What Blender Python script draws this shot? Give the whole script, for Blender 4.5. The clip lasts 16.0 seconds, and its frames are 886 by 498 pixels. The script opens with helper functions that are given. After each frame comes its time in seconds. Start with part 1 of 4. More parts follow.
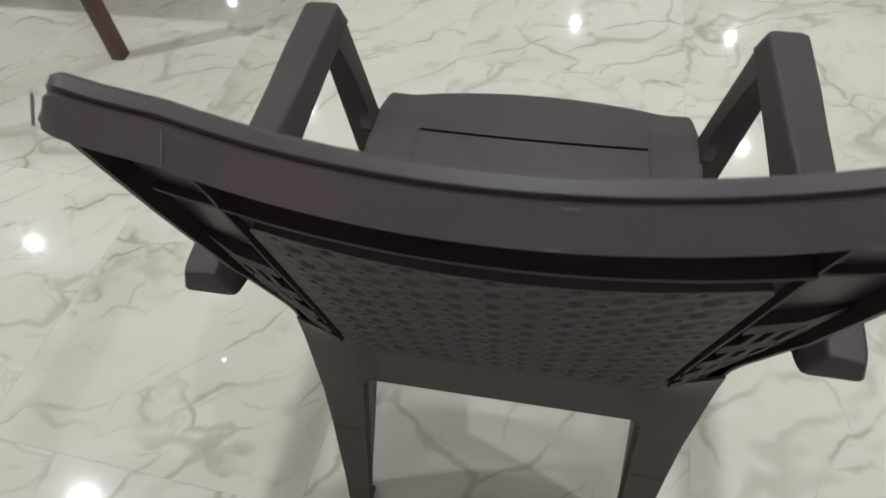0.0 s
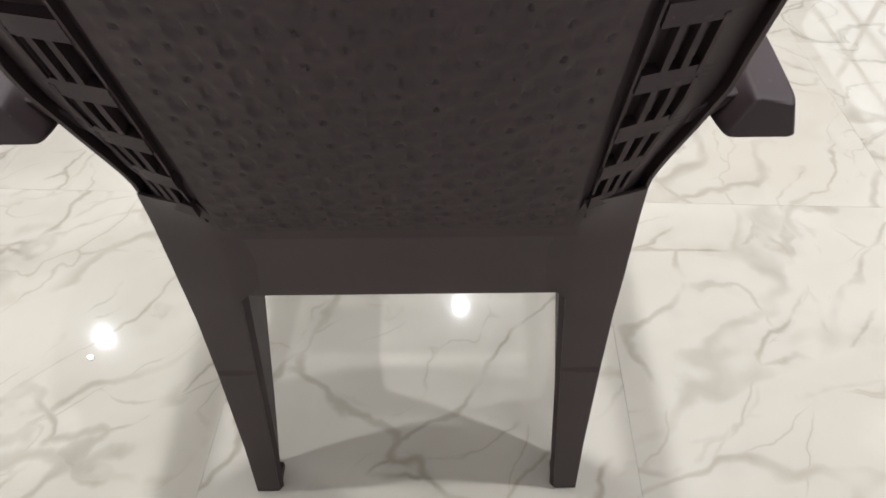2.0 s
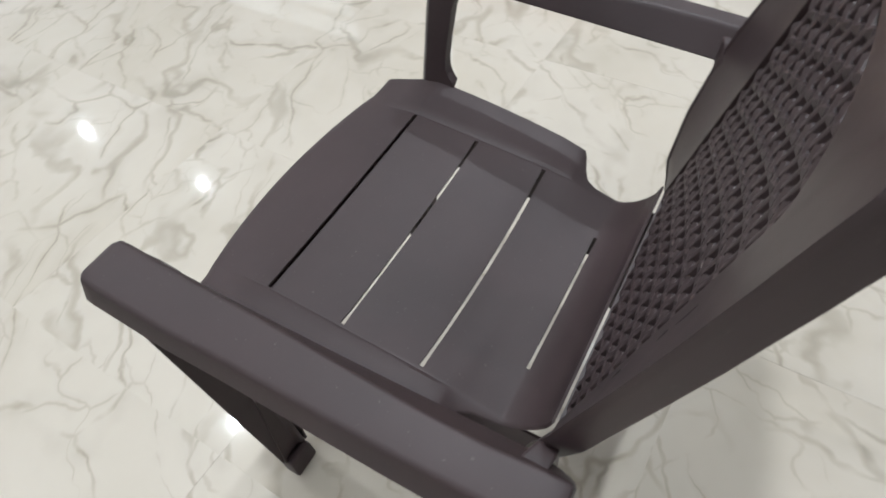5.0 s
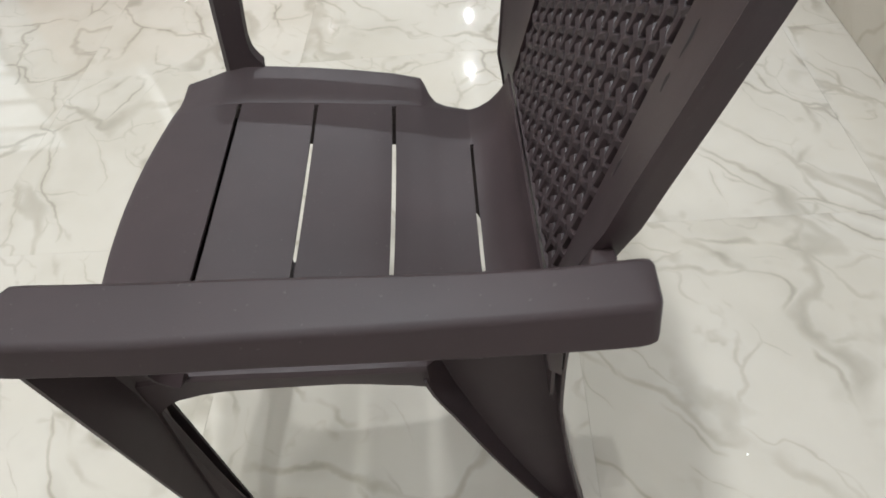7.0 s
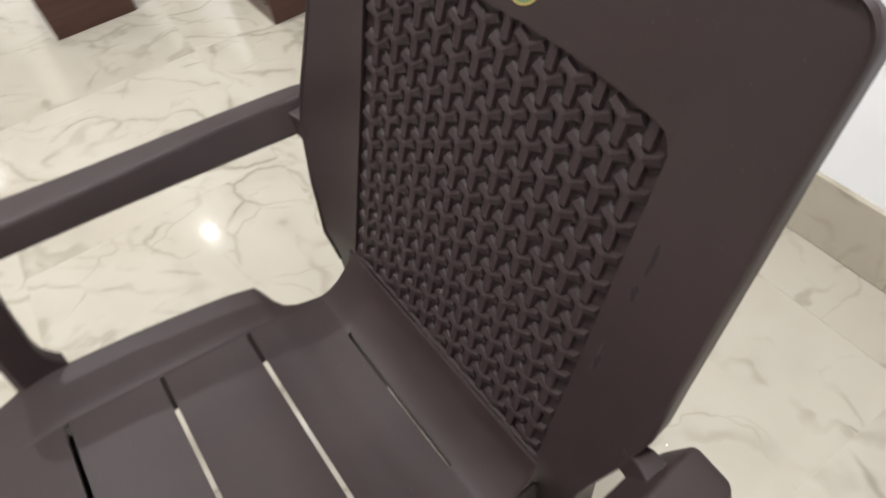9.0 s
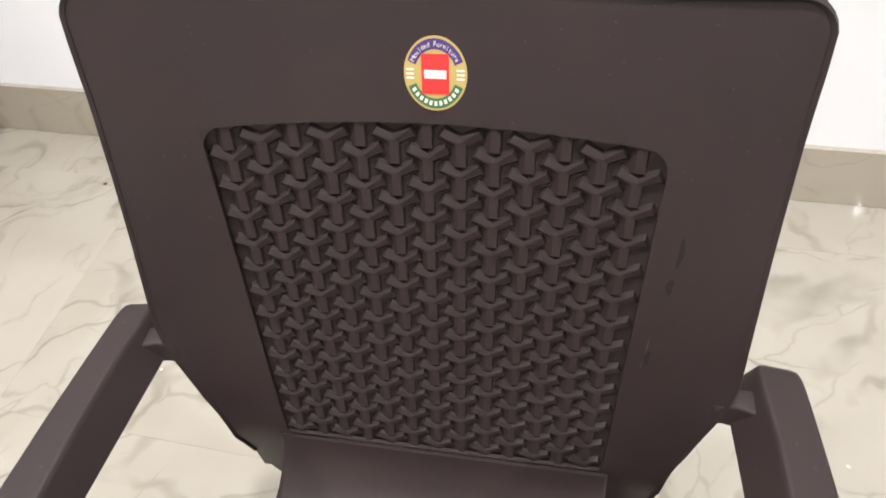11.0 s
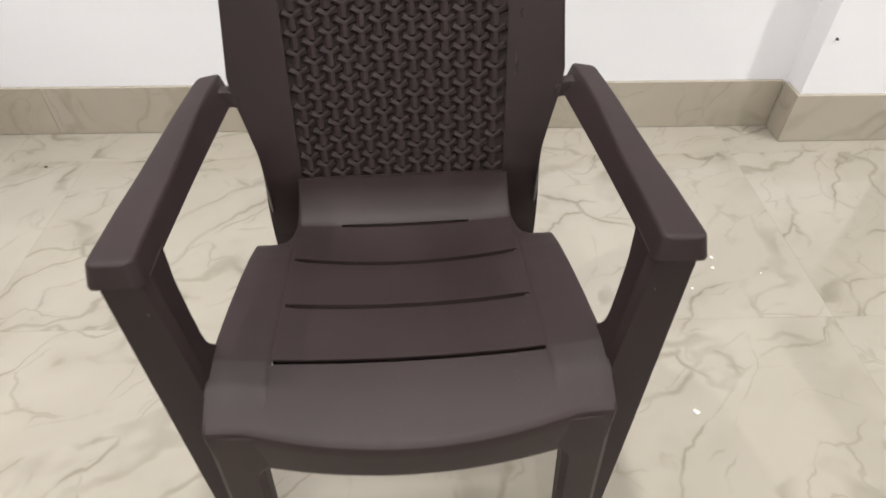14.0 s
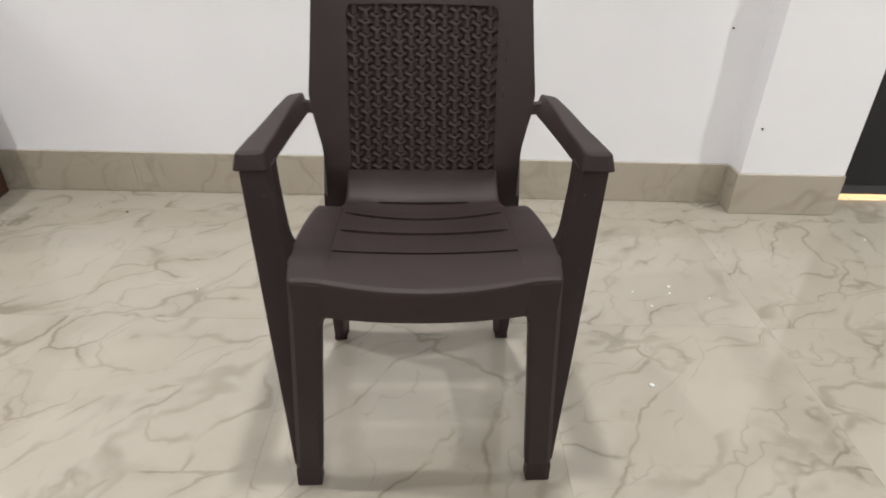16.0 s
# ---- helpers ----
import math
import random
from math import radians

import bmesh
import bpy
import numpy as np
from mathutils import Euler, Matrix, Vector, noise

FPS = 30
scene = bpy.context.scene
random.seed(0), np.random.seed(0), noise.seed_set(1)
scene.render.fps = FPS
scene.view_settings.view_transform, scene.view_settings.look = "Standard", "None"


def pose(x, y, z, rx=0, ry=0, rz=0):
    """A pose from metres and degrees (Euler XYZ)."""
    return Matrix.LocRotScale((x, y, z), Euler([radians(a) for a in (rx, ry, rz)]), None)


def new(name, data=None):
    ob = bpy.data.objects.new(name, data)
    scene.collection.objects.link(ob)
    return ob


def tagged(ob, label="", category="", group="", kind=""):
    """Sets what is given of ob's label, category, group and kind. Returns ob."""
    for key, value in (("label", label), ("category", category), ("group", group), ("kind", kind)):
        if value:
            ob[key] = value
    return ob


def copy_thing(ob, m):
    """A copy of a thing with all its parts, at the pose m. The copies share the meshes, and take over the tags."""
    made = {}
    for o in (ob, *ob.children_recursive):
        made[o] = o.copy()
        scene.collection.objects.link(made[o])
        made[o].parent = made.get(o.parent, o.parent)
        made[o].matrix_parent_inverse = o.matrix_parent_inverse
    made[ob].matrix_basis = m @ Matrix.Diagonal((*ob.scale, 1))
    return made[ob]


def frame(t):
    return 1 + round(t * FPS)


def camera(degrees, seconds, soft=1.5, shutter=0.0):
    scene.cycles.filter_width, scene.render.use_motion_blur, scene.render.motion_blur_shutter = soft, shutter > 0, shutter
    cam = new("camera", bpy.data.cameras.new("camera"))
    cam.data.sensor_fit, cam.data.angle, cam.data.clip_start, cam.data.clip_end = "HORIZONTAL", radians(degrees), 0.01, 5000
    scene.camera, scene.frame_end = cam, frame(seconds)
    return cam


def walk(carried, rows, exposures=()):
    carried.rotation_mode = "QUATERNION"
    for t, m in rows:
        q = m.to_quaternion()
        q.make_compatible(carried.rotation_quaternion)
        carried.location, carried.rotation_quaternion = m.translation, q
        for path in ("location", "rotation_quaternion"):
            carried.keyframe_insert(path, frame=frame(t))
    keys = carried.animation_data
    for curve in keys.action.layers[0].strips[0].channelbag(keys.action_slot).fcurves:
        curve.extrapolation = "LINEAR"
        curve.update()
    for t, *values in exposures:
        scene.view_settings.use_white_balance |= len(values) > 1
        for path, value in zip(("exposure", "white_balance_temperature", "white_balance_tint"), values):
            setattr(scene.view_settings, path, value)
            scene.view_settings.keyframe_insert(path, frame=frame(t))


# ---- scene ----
# ---- camera and its walk ----
FOV = 72.04
PATH = [
    (0, -0.0169, 0.455, 1.0258, 37.338, 2.376, -169.661),
    (0.5, 0.0059, 0.4745, 0.9595, 40.009, 1.552, -174.993),
    (1, -0.0102, 0.4966, 0.8981, 41.265, 1.046, -177.729),
    (1.5, -0.0299, 0.5141, 0.8665, 41.645, 0.318, -179.161),
    (2, -0.0389, 0.5295, 0.847, 41.099, 0.366, 179.524),
    (2.5, -0.0368, 0.524, 0.8541, 40.445, 1.017, 175.902),
    (3, 0.0435, 0.4991, 0.9339, 38.925, 2.626, 169.372),
    (3.5, 0.1371, 0.4276, 0.9718, 38.319, 3.075, 158.608),
    (3.7, 0.1652, 0.3924, 0.989, 37.951, 3.685, 153.624),
    (5.8, 0.4181, 0.1733, 0.9681, 38.16, 5.848, 102.624),
    (6, 0.4213, 0.1672, 0.9639, 37.925, 6.063, 99.525),
    (6.5, 0.4433, 0.1412, 0.9434, 38.371, 5.612, 92.875),
    (7, 0.4516, 0.1031, 0.9049, 38.623, 5.195, 87.868),
    (7.5, 0.4687, 0.0532, 0.8893, 38.821, 5.053, 82.633),
    (8, 0.4902, 0.0239, 0.9096, 39.117, 5.098, 75.663),
    (8.5, 0.4064, 0.0321, 0.9517, 39.688, 4.956, 65.815),
    (8.7, 0.352, 0.0355, 0.965, 39.25, 5.3, 61.1),
    (9, 0.2791, 0.0244, 0.9921, 38.946, 4.777, 53.13),
    (9.5, 0.2191, 0.015, 1.034, 38.78, 4.53, 38.886),
    (9.7, 0.2116, 0.0075, 1.0442, 38.422, 5.797, 34.816),
    (11.8, -0.0066, -0.1266, 1.0198, 40.082, 0.709, -1.231),
    (12, -0.0132, -0.164, 1.0168, 40.322, 0.484, -2.209),
    (12.5, 0.0049, -0.2215, 0.995, 40.933, 0.237, -3.178),
    (13, 0.0433, -0.3335, 1.0251, 42.149, 0.311, -3.411),
    (13.5, 0.0443, -0.4345, 1.0309, 43.551, 0.013, -3.833),
    (14, 0.006, -0.5613, 1.0156, 46.008, -0.132, -4.053),
    (14.5, -0.001, -0.6622, 1.0172, 49, -0.284, -3.832),
    (15, 0.022, -0.7639, 0.9934, 52.455, -0.439, -3.28),
    (15.5, 0.0199, -0.8768, 0.96, 55.711, -0.921, -2.648),
    (16, -0.0204, -1.0093, 0.9736, 59.389, -1.244, -2.527),
]

cam = camera(FOV, 16.0, soft=1.7, shutter=0.4)
# the camera's own exposure and white balance drift as it goes from the back of the chair to its front
EXPOSURES = [
    (0.0, 1.03, 6250, 6), (1.0, 1.46, 6350, 8), (3.5, 1.36, 6250, 10), (6.0, 1.20, 6150, 6), (7.0, 1.31, 6250, 6), (8.0, 1.38, 6350, 6), (8.5, 1.32, 6400, 6),
    (9.0, 1.34, 6750, 8), (9.7, 1.45, 6850, 9), (12.0, 1.54, 6750, 11), (13.0, 1.44, 6750, 10), (14.0, 1.20, 6900, 10), (16.0, 0.90, 6900, 10),
]
walk(cam, [(r[0], pose(*r[1:])) for r in PATH], EXPOSURES)

# ---- light ----
ROOM = pose(0, 0, 0, 0, 0, -2.6)      # the room is turned a little against the chair
CEILING = 2.69
world = bpy.data.worlds.new("world")
scene.world = world
world.use_nodes = True
world.node_tree.nodes["Background"].inputs["Color"].default_value = (0.75, 0.85, 1.0, 1)
world.node_tree.nodes["Background"].inputs["Strength"].default_value = 0.0

DOWNLIGHTS = [(-1.65, -0.08), (2.43, -0.15), (-0.16, -2.0), (2.29, -1.78), (3.9, -1.88), (-1.7, -3.75), (2.2, -3.78),
              (-0.2, -5.46), (-1.75, -5.37), (3.66, -5.43), (-3.7, 0.2), (-4.65, 0.24), (-5.65, 0.28), (-3.4, -1.8), (0.0, 0.03)]
LAMP_WATTS = [14.5, 23.5, 10.5, 13, 16, 13, 16, 20, 20, 18, 14, 14, 14, 14, 12.5]
LAMP_SIZES = [0.036] * 14 + [0.13]          # the unseen one over the chair is widened to soften its shadows
for (lx, ly), watts, wide in zip(DOWNLIGHTS, LAMP_WATTS, LAMP_SIZES):
    data = bpy.data.lights.new("downlight_lamp", "AREA")
    data.shape, data.size, data.energy = "DISK", wide, watts * 0.8
    data.spread = radians(132)          # recessed in their bezels
    data.color = (0.92, 0.965, 1.0)
    lamp = new("downlight_lamp", data)
    lamp.matrix_world = pose(lx, ly, CEILING - 0.006)

# ---- materials ----
def material(name):
    m = bpy.data.materials.new(name)
    m.use_nodes = True
    t = m.node_tree
    return m, t.nodes, t.links, t.nodes["Principled BSDF"]


def mapped(nodes, links, scale=1.0, per_object=False):
    """Object coordinates in metres; per_object: shifted at random from piece to piece."""
    c = nodes.new("ShaderNodeTexCoord")
    out = c.outputs["Object"]
    if per_object:
        info = nodes.new("ShaderNodeObjectInfo")
        mul = nodes.new("ShaderNodeMath")
        mul.operation, mul.inputs[1].default_value = "MULTIPLY", 57.0
        links.new(info.outputs["Random"], mul.inputs[0])
        add = nodes.new("ShaderNodeVectorMath")
        links.new(out, add.inputs[0])
        links.new(mul.outputs[0], add.inputs[1])
        out = add.outputs[0]
    if scale != 1.0:
        s = nodes.new("ShaderNodeVectorMath")
        s.operation = "SCALE"
        s.inputs["Scale"].default_value = scale
        links.new(out, s.inputs[0])
        out = s.outputs[0]
    return out


def noise_tex(nodes, links, vec, scale, detail=4.0, rough=0.55):
    n = nodes.new("ShaderNodeTexNoise")
    n.inputs["Scale"].default_value, n.inputs["Detail"].default_value, n.inputs["Roughness"].default_value = scale, detail, rough
    links.new(vec, n.inputs["Vector"])
    return n


def ramp(nodes, links, fac, stops):
    r = nodes.new("ShaderNodeValToRGB")
    e = r.color_ramp.elements
    while len(e) < len(stops):
        e.new(0.5)
    for el, (p, c) in zip(e, stops):
        el.position = p
        el.color = (*c, 1) if isinstance(c, tuple) else (c, c, c, 1)
    links.new(fac, r.inputs["Fac"])
    return r.outputs["Color"]


def mix(nodes, links, fac, a, b):
    m = nodes.new("ShaderNodeMix")
    m.data_type = "RGBA"
    for sock, v in ((m.inputs["Factor"], fac), (m.inputs["A"], a), (m.inputs["B"], b)):
        if isinstance(v, (int, float)):
            sock.default_value = v
        elif isinstance(v, tuple):
            sock.default_value = (*v, 1)
        else:
            links.new(v, sock)
    return m.outputs["Result"]


def bump(nodes, links, height, bsdf, strength, distance):
    b = nodes.new("ShaderNodeBump")
    b.inputs["Strength"].default_value, b.inputs["Distance"].default_value = strength, distance
    links.new(height, b.inputs["Height"])
    links.new(b.outputs["Normal"], bsdf.inputs["Normal"])


def plastic(name, base, rough, gloss):
    """Moulded polypropylene: fine grain, faint flow clouds, scuffs that are duller."""
    m, n, l, p = material(name)
    v = mapped(n, l)
    cloud = noise_tex(n, l, v, 9.0, 5.0)
    col = ramp(n, l, cloud.outputs["Fac"], [(0.3, tuple(c * 0.86 for c in base)), (0.7, tuple(c * 1.14 for c in base))])
    dust = noise_tex(n, l, v, 260.0, 2.0)
    specks = ramp(n, l, dust.outputs["Fac"], [(0.7, 0.0), (0.78, 1.0)])
    dusty = n.new("ShaderNodeMath")
    dusty.operation, dusty.inputs[1].default_value = "MULTIPLY", 0.1
    l.new(specks, dusty.inputs[0])
    l.new(mix(n, l, dusty.outputs[0], col, (0.3, 0.27, 0.25)), p.inputs["Base Color"])
    worn = noise_tex(n, l, v, 22.0, 6.0, 0.7)
    l.new(ramp(n, l, worn.outputs["Fac"], [(0.3, rough - 0.015), (0.75, rough + 0.03)]), p.inputs["Roughness"])
    grain = noise_tex(n, l, v, 900.0, 2.0)
    bump(n, l, grain.outputs["Fac"], p, 0.12, 0.0006)
    p.inputs["IOR"].default_value = 1.49
    p.inputs["Specular IOR Level"].default_value = gloss
    return m


def math_node(n, l, op, a, b):
    m = n.new("ShaderNodeMath")
    m.operation = op
    for k, v in enumerate((a, b)):
        if isinstance(v, (int, float)):
            m.inputs[k].default_value = v
        else:
            l.new(v, m.inputs[k])
    return m.outputs[0]


def marble(name, base, vein, rough, scale=3.6, amount=1.0):
    """Polished porcelain printed as marble: hair veins that branch, break off and carry a soft shade along them, over soft clouds."""
    m, n, l, p = material(name)
    v = mapped(n, l, per_object=True)
    place = v
    for s, a in ((1.7, 0.5), (6.0, 0.105), (17.0, 0.034), (45.0, 0.008)):
        w = noise_tex(n, l, v, s, 2.0, 0.5)
        sub = n.new("ShaderNodeVectorMath")
        sub.operation = "SUBTRACT"
        l.new(w.outputs["Color"], sub.inputs[0])
        sub.inputs[1].default_value = (0.5, 0.5, 0.5)
        sc = n.new("ShaderNodeVectorMath")
        sc.operation = "SCALE"
        sc.inputs["Scale"].default_value = a
        l.new(sub.outputs[0], sc.inputs[0])
        add = n.new("ShaderNodeVectorMath")
        l.new(place, add.inputs[0])
        l.new(sc.outputs[0], add.inputs[1])
        place = add.outputs[0]
    turned = n.new("ShaderNodeMapping")
    turned.inputs["Rotation"].default_value = (0, 0, -0.72)
    l.new(place, turned.inputs["Vector"])
    stretch = n.new("ShaderNodeMapping")
    stretch.inputs["Scale"].default_value = (0.5, 1.25, 1.0)
    l.new(turned.outputs[0], stretch.inputs["Vector"])
    veins = None
    # long veins along one slant, then finer ones that branch between them
    for k, (s, w, core, halo) in enumerate(((scale * 0.8, 0.020, 0.38, 0.20), (scale * 1.15, 0.025, 0.42, 0.30), (scale * 1.9, 0.019, 0.26, 0.15))):
        if k == 0:
            field = noise_tex(n, l, stretch.outputs[0], s, 2.0, 0.4)
            away = math_node(n, l, "ABSOLUTE", math_node(n, l, "SUBTRACT", field.outputs["Fac"], 0.5), 0.0)
        else:
            vo = n.new("ShaderNodeTexVoronoi")
            vo.feature = "DISTANCE_TO_EDGE"
            vo.inputs["Scale"].default_value = s
            l.new(stretch.outputs[0], vo.inputs["Vector"])
            away = vo.outputs["Distance"]
        hair = ramp(n, l, away, [(0.0, core), (w * 0.4, core * 0.8), (w, 0.0)])
        soft = ramp(n, l, away, [(0.0, halo), (w * 2.2, halo * 0.5), (w * 6.0, 0.0)])
        fade = noise_tex(n, l, v, 3.6 + 2 * k, 3.0)
        on = ramp(n, l, fade.outputs["Fac"], [(0.40 + 0.02 * k, 0.0), (0.54 + 0.02 * k, 1.0)])
        fade2 = noise_tex(n, l, v, 6.5 + 2 * k, 2.0)
        on2 = ramp(n, l, fade2.outputs["Fac"], [(0.42, 0.0), (0.66, 1.0)])
        one = math_node(n, l, "MULTIPLY", math_node(n, l, "ADD", hair, math_node(n, l, "MULTIPLY", soft, on2)), math_node(n, l, "MULTIPLY", on, amount))
        veins = one if veins is None else math_node(n, l, "MAXIMUM", veins, one)
    cloud = noise_tex(n, l, stretch.outputs[0], 2.2, 4.0, 0.55)
    ground = ramp(n, l, cloud.outputs["Fac"], [(0.3, tuple(c * d for c, d in zip(base, (0.9, 0.89, 0.86)))), (0.62, base)])
    l.new(mix(n, l, veins, ground, vein), p.inputs["Base Color"])
    smear = noise_tex(n, l, v, 6.0, 5.0, 0.65)
    l.new(ramp(n, l, smear.outputs["Fac"], [(0.35, rough), (0.8, rough + 0.03)]), p.inputs["Roughness"])
    p.inputs["Coat Weight"].default_value, p.inputs["Coat Roughness"].default_value = 0.055, 0.13      # rough second gloss, added for a faint halo round the lamps' reflections
    p.inputs["IOR"].default_value = 1.5
    return m


def paint(name, base, rough=0.6, grain=70.0):
    m, n, l, p = material(name)
    v = mapped(n, l)
    c = noise_tex(n, l, v, 2.0, 6.0)
    l.new(ramp(n, l, c.outputs["Fac"], [(0.3, tuple(x * 0.96 for x in base)), (0.7, base)]), p.inputs["Base Color"])
    g = noise_tex(n, l, v, grain, 4.0)
    bump(n, l, g.outputs["Fac"], p, 0.2, 0.002)
    p.inputs["Roughness"].default_value = rough
    return m


def wood(name, dark, light, rough):
    m, n, l, p = material(name)
    v = mapped(n, l)
    mp = n.new("ShaderNodeMapping")
    mp.inputs["Scale"].default_value = (14, 1.2, 14)
    l.new(v, mp.inputs["Vector"])
    g = noise_tex(n, l, mp.outputs[0], 2.5, 8.0, 0.65)
    l.new(ramp(n, l, g.outputs["Fac"], [(0.3, dark), (0.7, light)]), p.inputs["Base Color"])
    p.inputs["Roughness"].default_value = rough
    bump(n, l, g.outputs["Fac"], p, 0.1, 0.001)
    return m


def plain(name, base, rough=0.5, metal=0.0, emit=0.0):
    m, n, l, p = material(name)
    p.inputs["Base Color"].default_value = (*base, 1)
    p.inputs["Roughness"].default_value, p.inputs["Metallic"].default_value = rough, metal
    if emit:
        p.inputs["Emission Color"].default_value = (*base, 1)
        p.inputs["Emission Strength"].default_value = emit
    return m


BROWN = plastic("brown_plastic", (0.0262, 0.0157, 0.0160), 0.56, 0.34)
BROWN_SMOOTH = plastic("smooth_brown_plastic", (0.0262, 0.0157, 0.0160), 0.44, 0.42)
FLOOR_TILE = marble("floor_tile", (0.398, 0.358, 0.307), (0.160, 0.138, 0.104), 0.02)
SKIRTING = marble("skirting_tile", (0.428, 0.379, 0.315), (0.21, 0.18, 0.135), 0.02, 3.0, 0.7)
GROUT = paint("grout", (0.37, 0.332, 0.274), 0.6)
WALL = paint("wall_paint", (0.872, 0.868, 0.900))
# side walls' and partition's white darkened to cut the light bounced onto the chair
DIMMED_WALL = paint("dimmed_wall_paint", (0.72, 0.71, 0.71))
CEIL = paint("ceiling_paint", (0.78, 0.77, 0.78))
DARK_WOOD = wood("dark_wood", (0.045, 0.018, 0.012), (0.075, 0.03, 0.02), 0.3)
TAN_WOOD = wood("tan_wood", (0.36, 0.2, 0.13), (0.5, 0.3, 0.2), 0.25)
BLACK = plain("black_lacquer", (0.008, 0.008, 0.01), 0.5)
GREY_METAL = plain("grey_strip", (0.05, 0.05, 0.055), 0.4)
WHITE_TRIM = plain("white_trim", (0.8, 0.8, 0.8), 0.4)
PAPER = plain("white_paper", (0.8, 0.79, 0.76), 0.6)
GLOW = plain("warm_light", (1.0, 0.72, 0.4), 0.5, 0.0, 3.0)
PANE = plain("pale_pane", (0.75, 0.78, 0.8), 0.15, 0.0, 0.5)
GREY_FRAME = plain("grey_frame", (0.2, 0.2, 0.2), 0.5)


# ---- building helpers ----
def finish(bm, name, mat, sharp=35):
    bmesh.ops.recalc_face_normals(bm, faces=bm.faces)
    for f in bm.faces:
        f.smooth = True
    for e in bm.edges:
        if len(e.link_faces) != 2 or e.calc_face_angle(0) > radians(sharp):
            e.smooth = False
    me = bpy.data.meshes.new(name)
    bm.to_mesh(me)
    bm.free()
    for one in (mat if isinstance(mat, (list, tuple)) else [mat]):
        me.materials.append(one)
    return me


def part(name, bm, mat, parent, label="", sharp=35):
    ob = new(name, finish(bm, name, mat, sharp))
    ob.parent = parent
    ob.modifiers.new("weighted_normal", "WEIGHTED_NORMAL").keep_sharp = True
    if label:
        tagged(ob, label)
    return ob


def thing(name, label, category, at=None, group="", kind=""):
    ob = new(name)
    ob.empty_display_size = 0.1
    ob.matrix_world = at or Matrix()
    return tagged(ob, label, category, group, kind)


def box(bm, x0, x1, y0, y1, z0, z1, bevel=0.0, m=None):
    b = bmesh.new()
    bmesh.ops.create_cube(b, size=1.0)
    for v in b.verts:
        v.co = Vector(((x0 + x1) / 2 + v.co.x * (x1 - x0), (y0 + y1) / 2 + v.co.y * (y1 - y0), (z0 + z1) / 2 + v.co.z * (z1 - z0)))
    if bevel:
        bmesh.ops.bevel(b, geom=b.edges[:], offset=bevel, segments=2, profile=0.5, affect="EDGES")
    join(bm, b, m)


def join(bm, other, m=None):
    """Adds the faces of other to bm, and frees other."""
    table = {}
    for v in other.verts:
        table[v] = bm.verts.new(m @ v.co if m else v.co)
    for f in other.faces:
        nf = bm.faces.new([table[v] for v in f.verts])
        nf.material_index = f.material_index
    other.free()


def soften(bm, width, angle=40, segments=2):
    """Rounds the sharp edges."""
    bmesh.ops.recalc_face_normals(bm, faces=bm.faces)
    edges = [e for e in bm.edges if len(e.link_faces) == 2 and e.calc_face_angle(0) > radians(angle)]
    bmesh.ops.bevel(bm, geom=edges, offset=width, segments=segments, profile=0.5, affect="EDGES", clamp_overlap=True)


def solid_grid(grid, thick, keep=None, flip=False):
    """A sheet through rows of points, with that thickness, as a closed solid; keep(i, j) tells which cells are there."""
    P = np.array(grid, float)
    du, dv = np.gradient(P, axis=0), np.gradient(P, axis=1)
    N = np.cross(du, dv)
    N /= np.maximum(np.linalg.norm(N, axis=2, keepdims=True), 1e-9)
    Q = P - N * (thick * (-1 if flip else 1))
    m, n = P.shape[:2]
    bm = bmesh.new()
    a, b = {}, {}

    def at(store, src, i, j):
        if (i, j) not in store:
            store[i, j] = bm.verts.new(src[i, j])
        return store[i, j]

    has = np.array([[1 if keep is None or keep(i, j) else 0 for j in range(n - 1)] for i in range(m - 1)])
    for i in range(m - 1):
        for j in range(n - 1):
            if not has[i, j]:
                continue
            ring = [(i, j), (i + 1, j), (i + 1, j + 1), (i, j + 1)]
            bm.faces.new([at(a, P, *k) for k in ring])
            bm.faces.new([at(b, Q, *k) for k in reversed(ring)])
            for k, (di, dj) in enumerate(((0, -1), (1, 0), (0, 1), (-1, 0))):
                ni, nj = i + di, j + dj
                if 0 <= ni < m - 1 and 0 <= nj < n - 1 and has[ni, nj]:
                    continue
                p, q = ring[k], ring[(k + 1) % 4]
                bm.faces.new([at(a, P, *q), at(a, P, *p), at(b, Q, *p), at(b, Q, *q)])
    return bm


def mirrored(bm):
    for v in bm.verts:
        v.co.x = -v.co.x
    return bm


def lerp(x, table):
    return float(np.interp(x, [p[0] for p in table], [p[1] for p in table]))



# ---- the hall: floor, walls, ceiling ----
X0, X1, Y0, Y1 = -6.6, 5.2, -6.6, 1.02          # inside faces, in the room's own axes
SKIRT_H = 0.15


def slab(name, x0, x1, y0, y1, z0, z1, mat, label, kind="structure", category="wall"):
    bm = bmesh.new()
    box(bm, x0, x1, y0, y1, z0, z1)
    ob = new(name, finish(bm, name, mat))
    ob.matrix_world = ROOM
    return tagged(ob, label, category, "", kind)


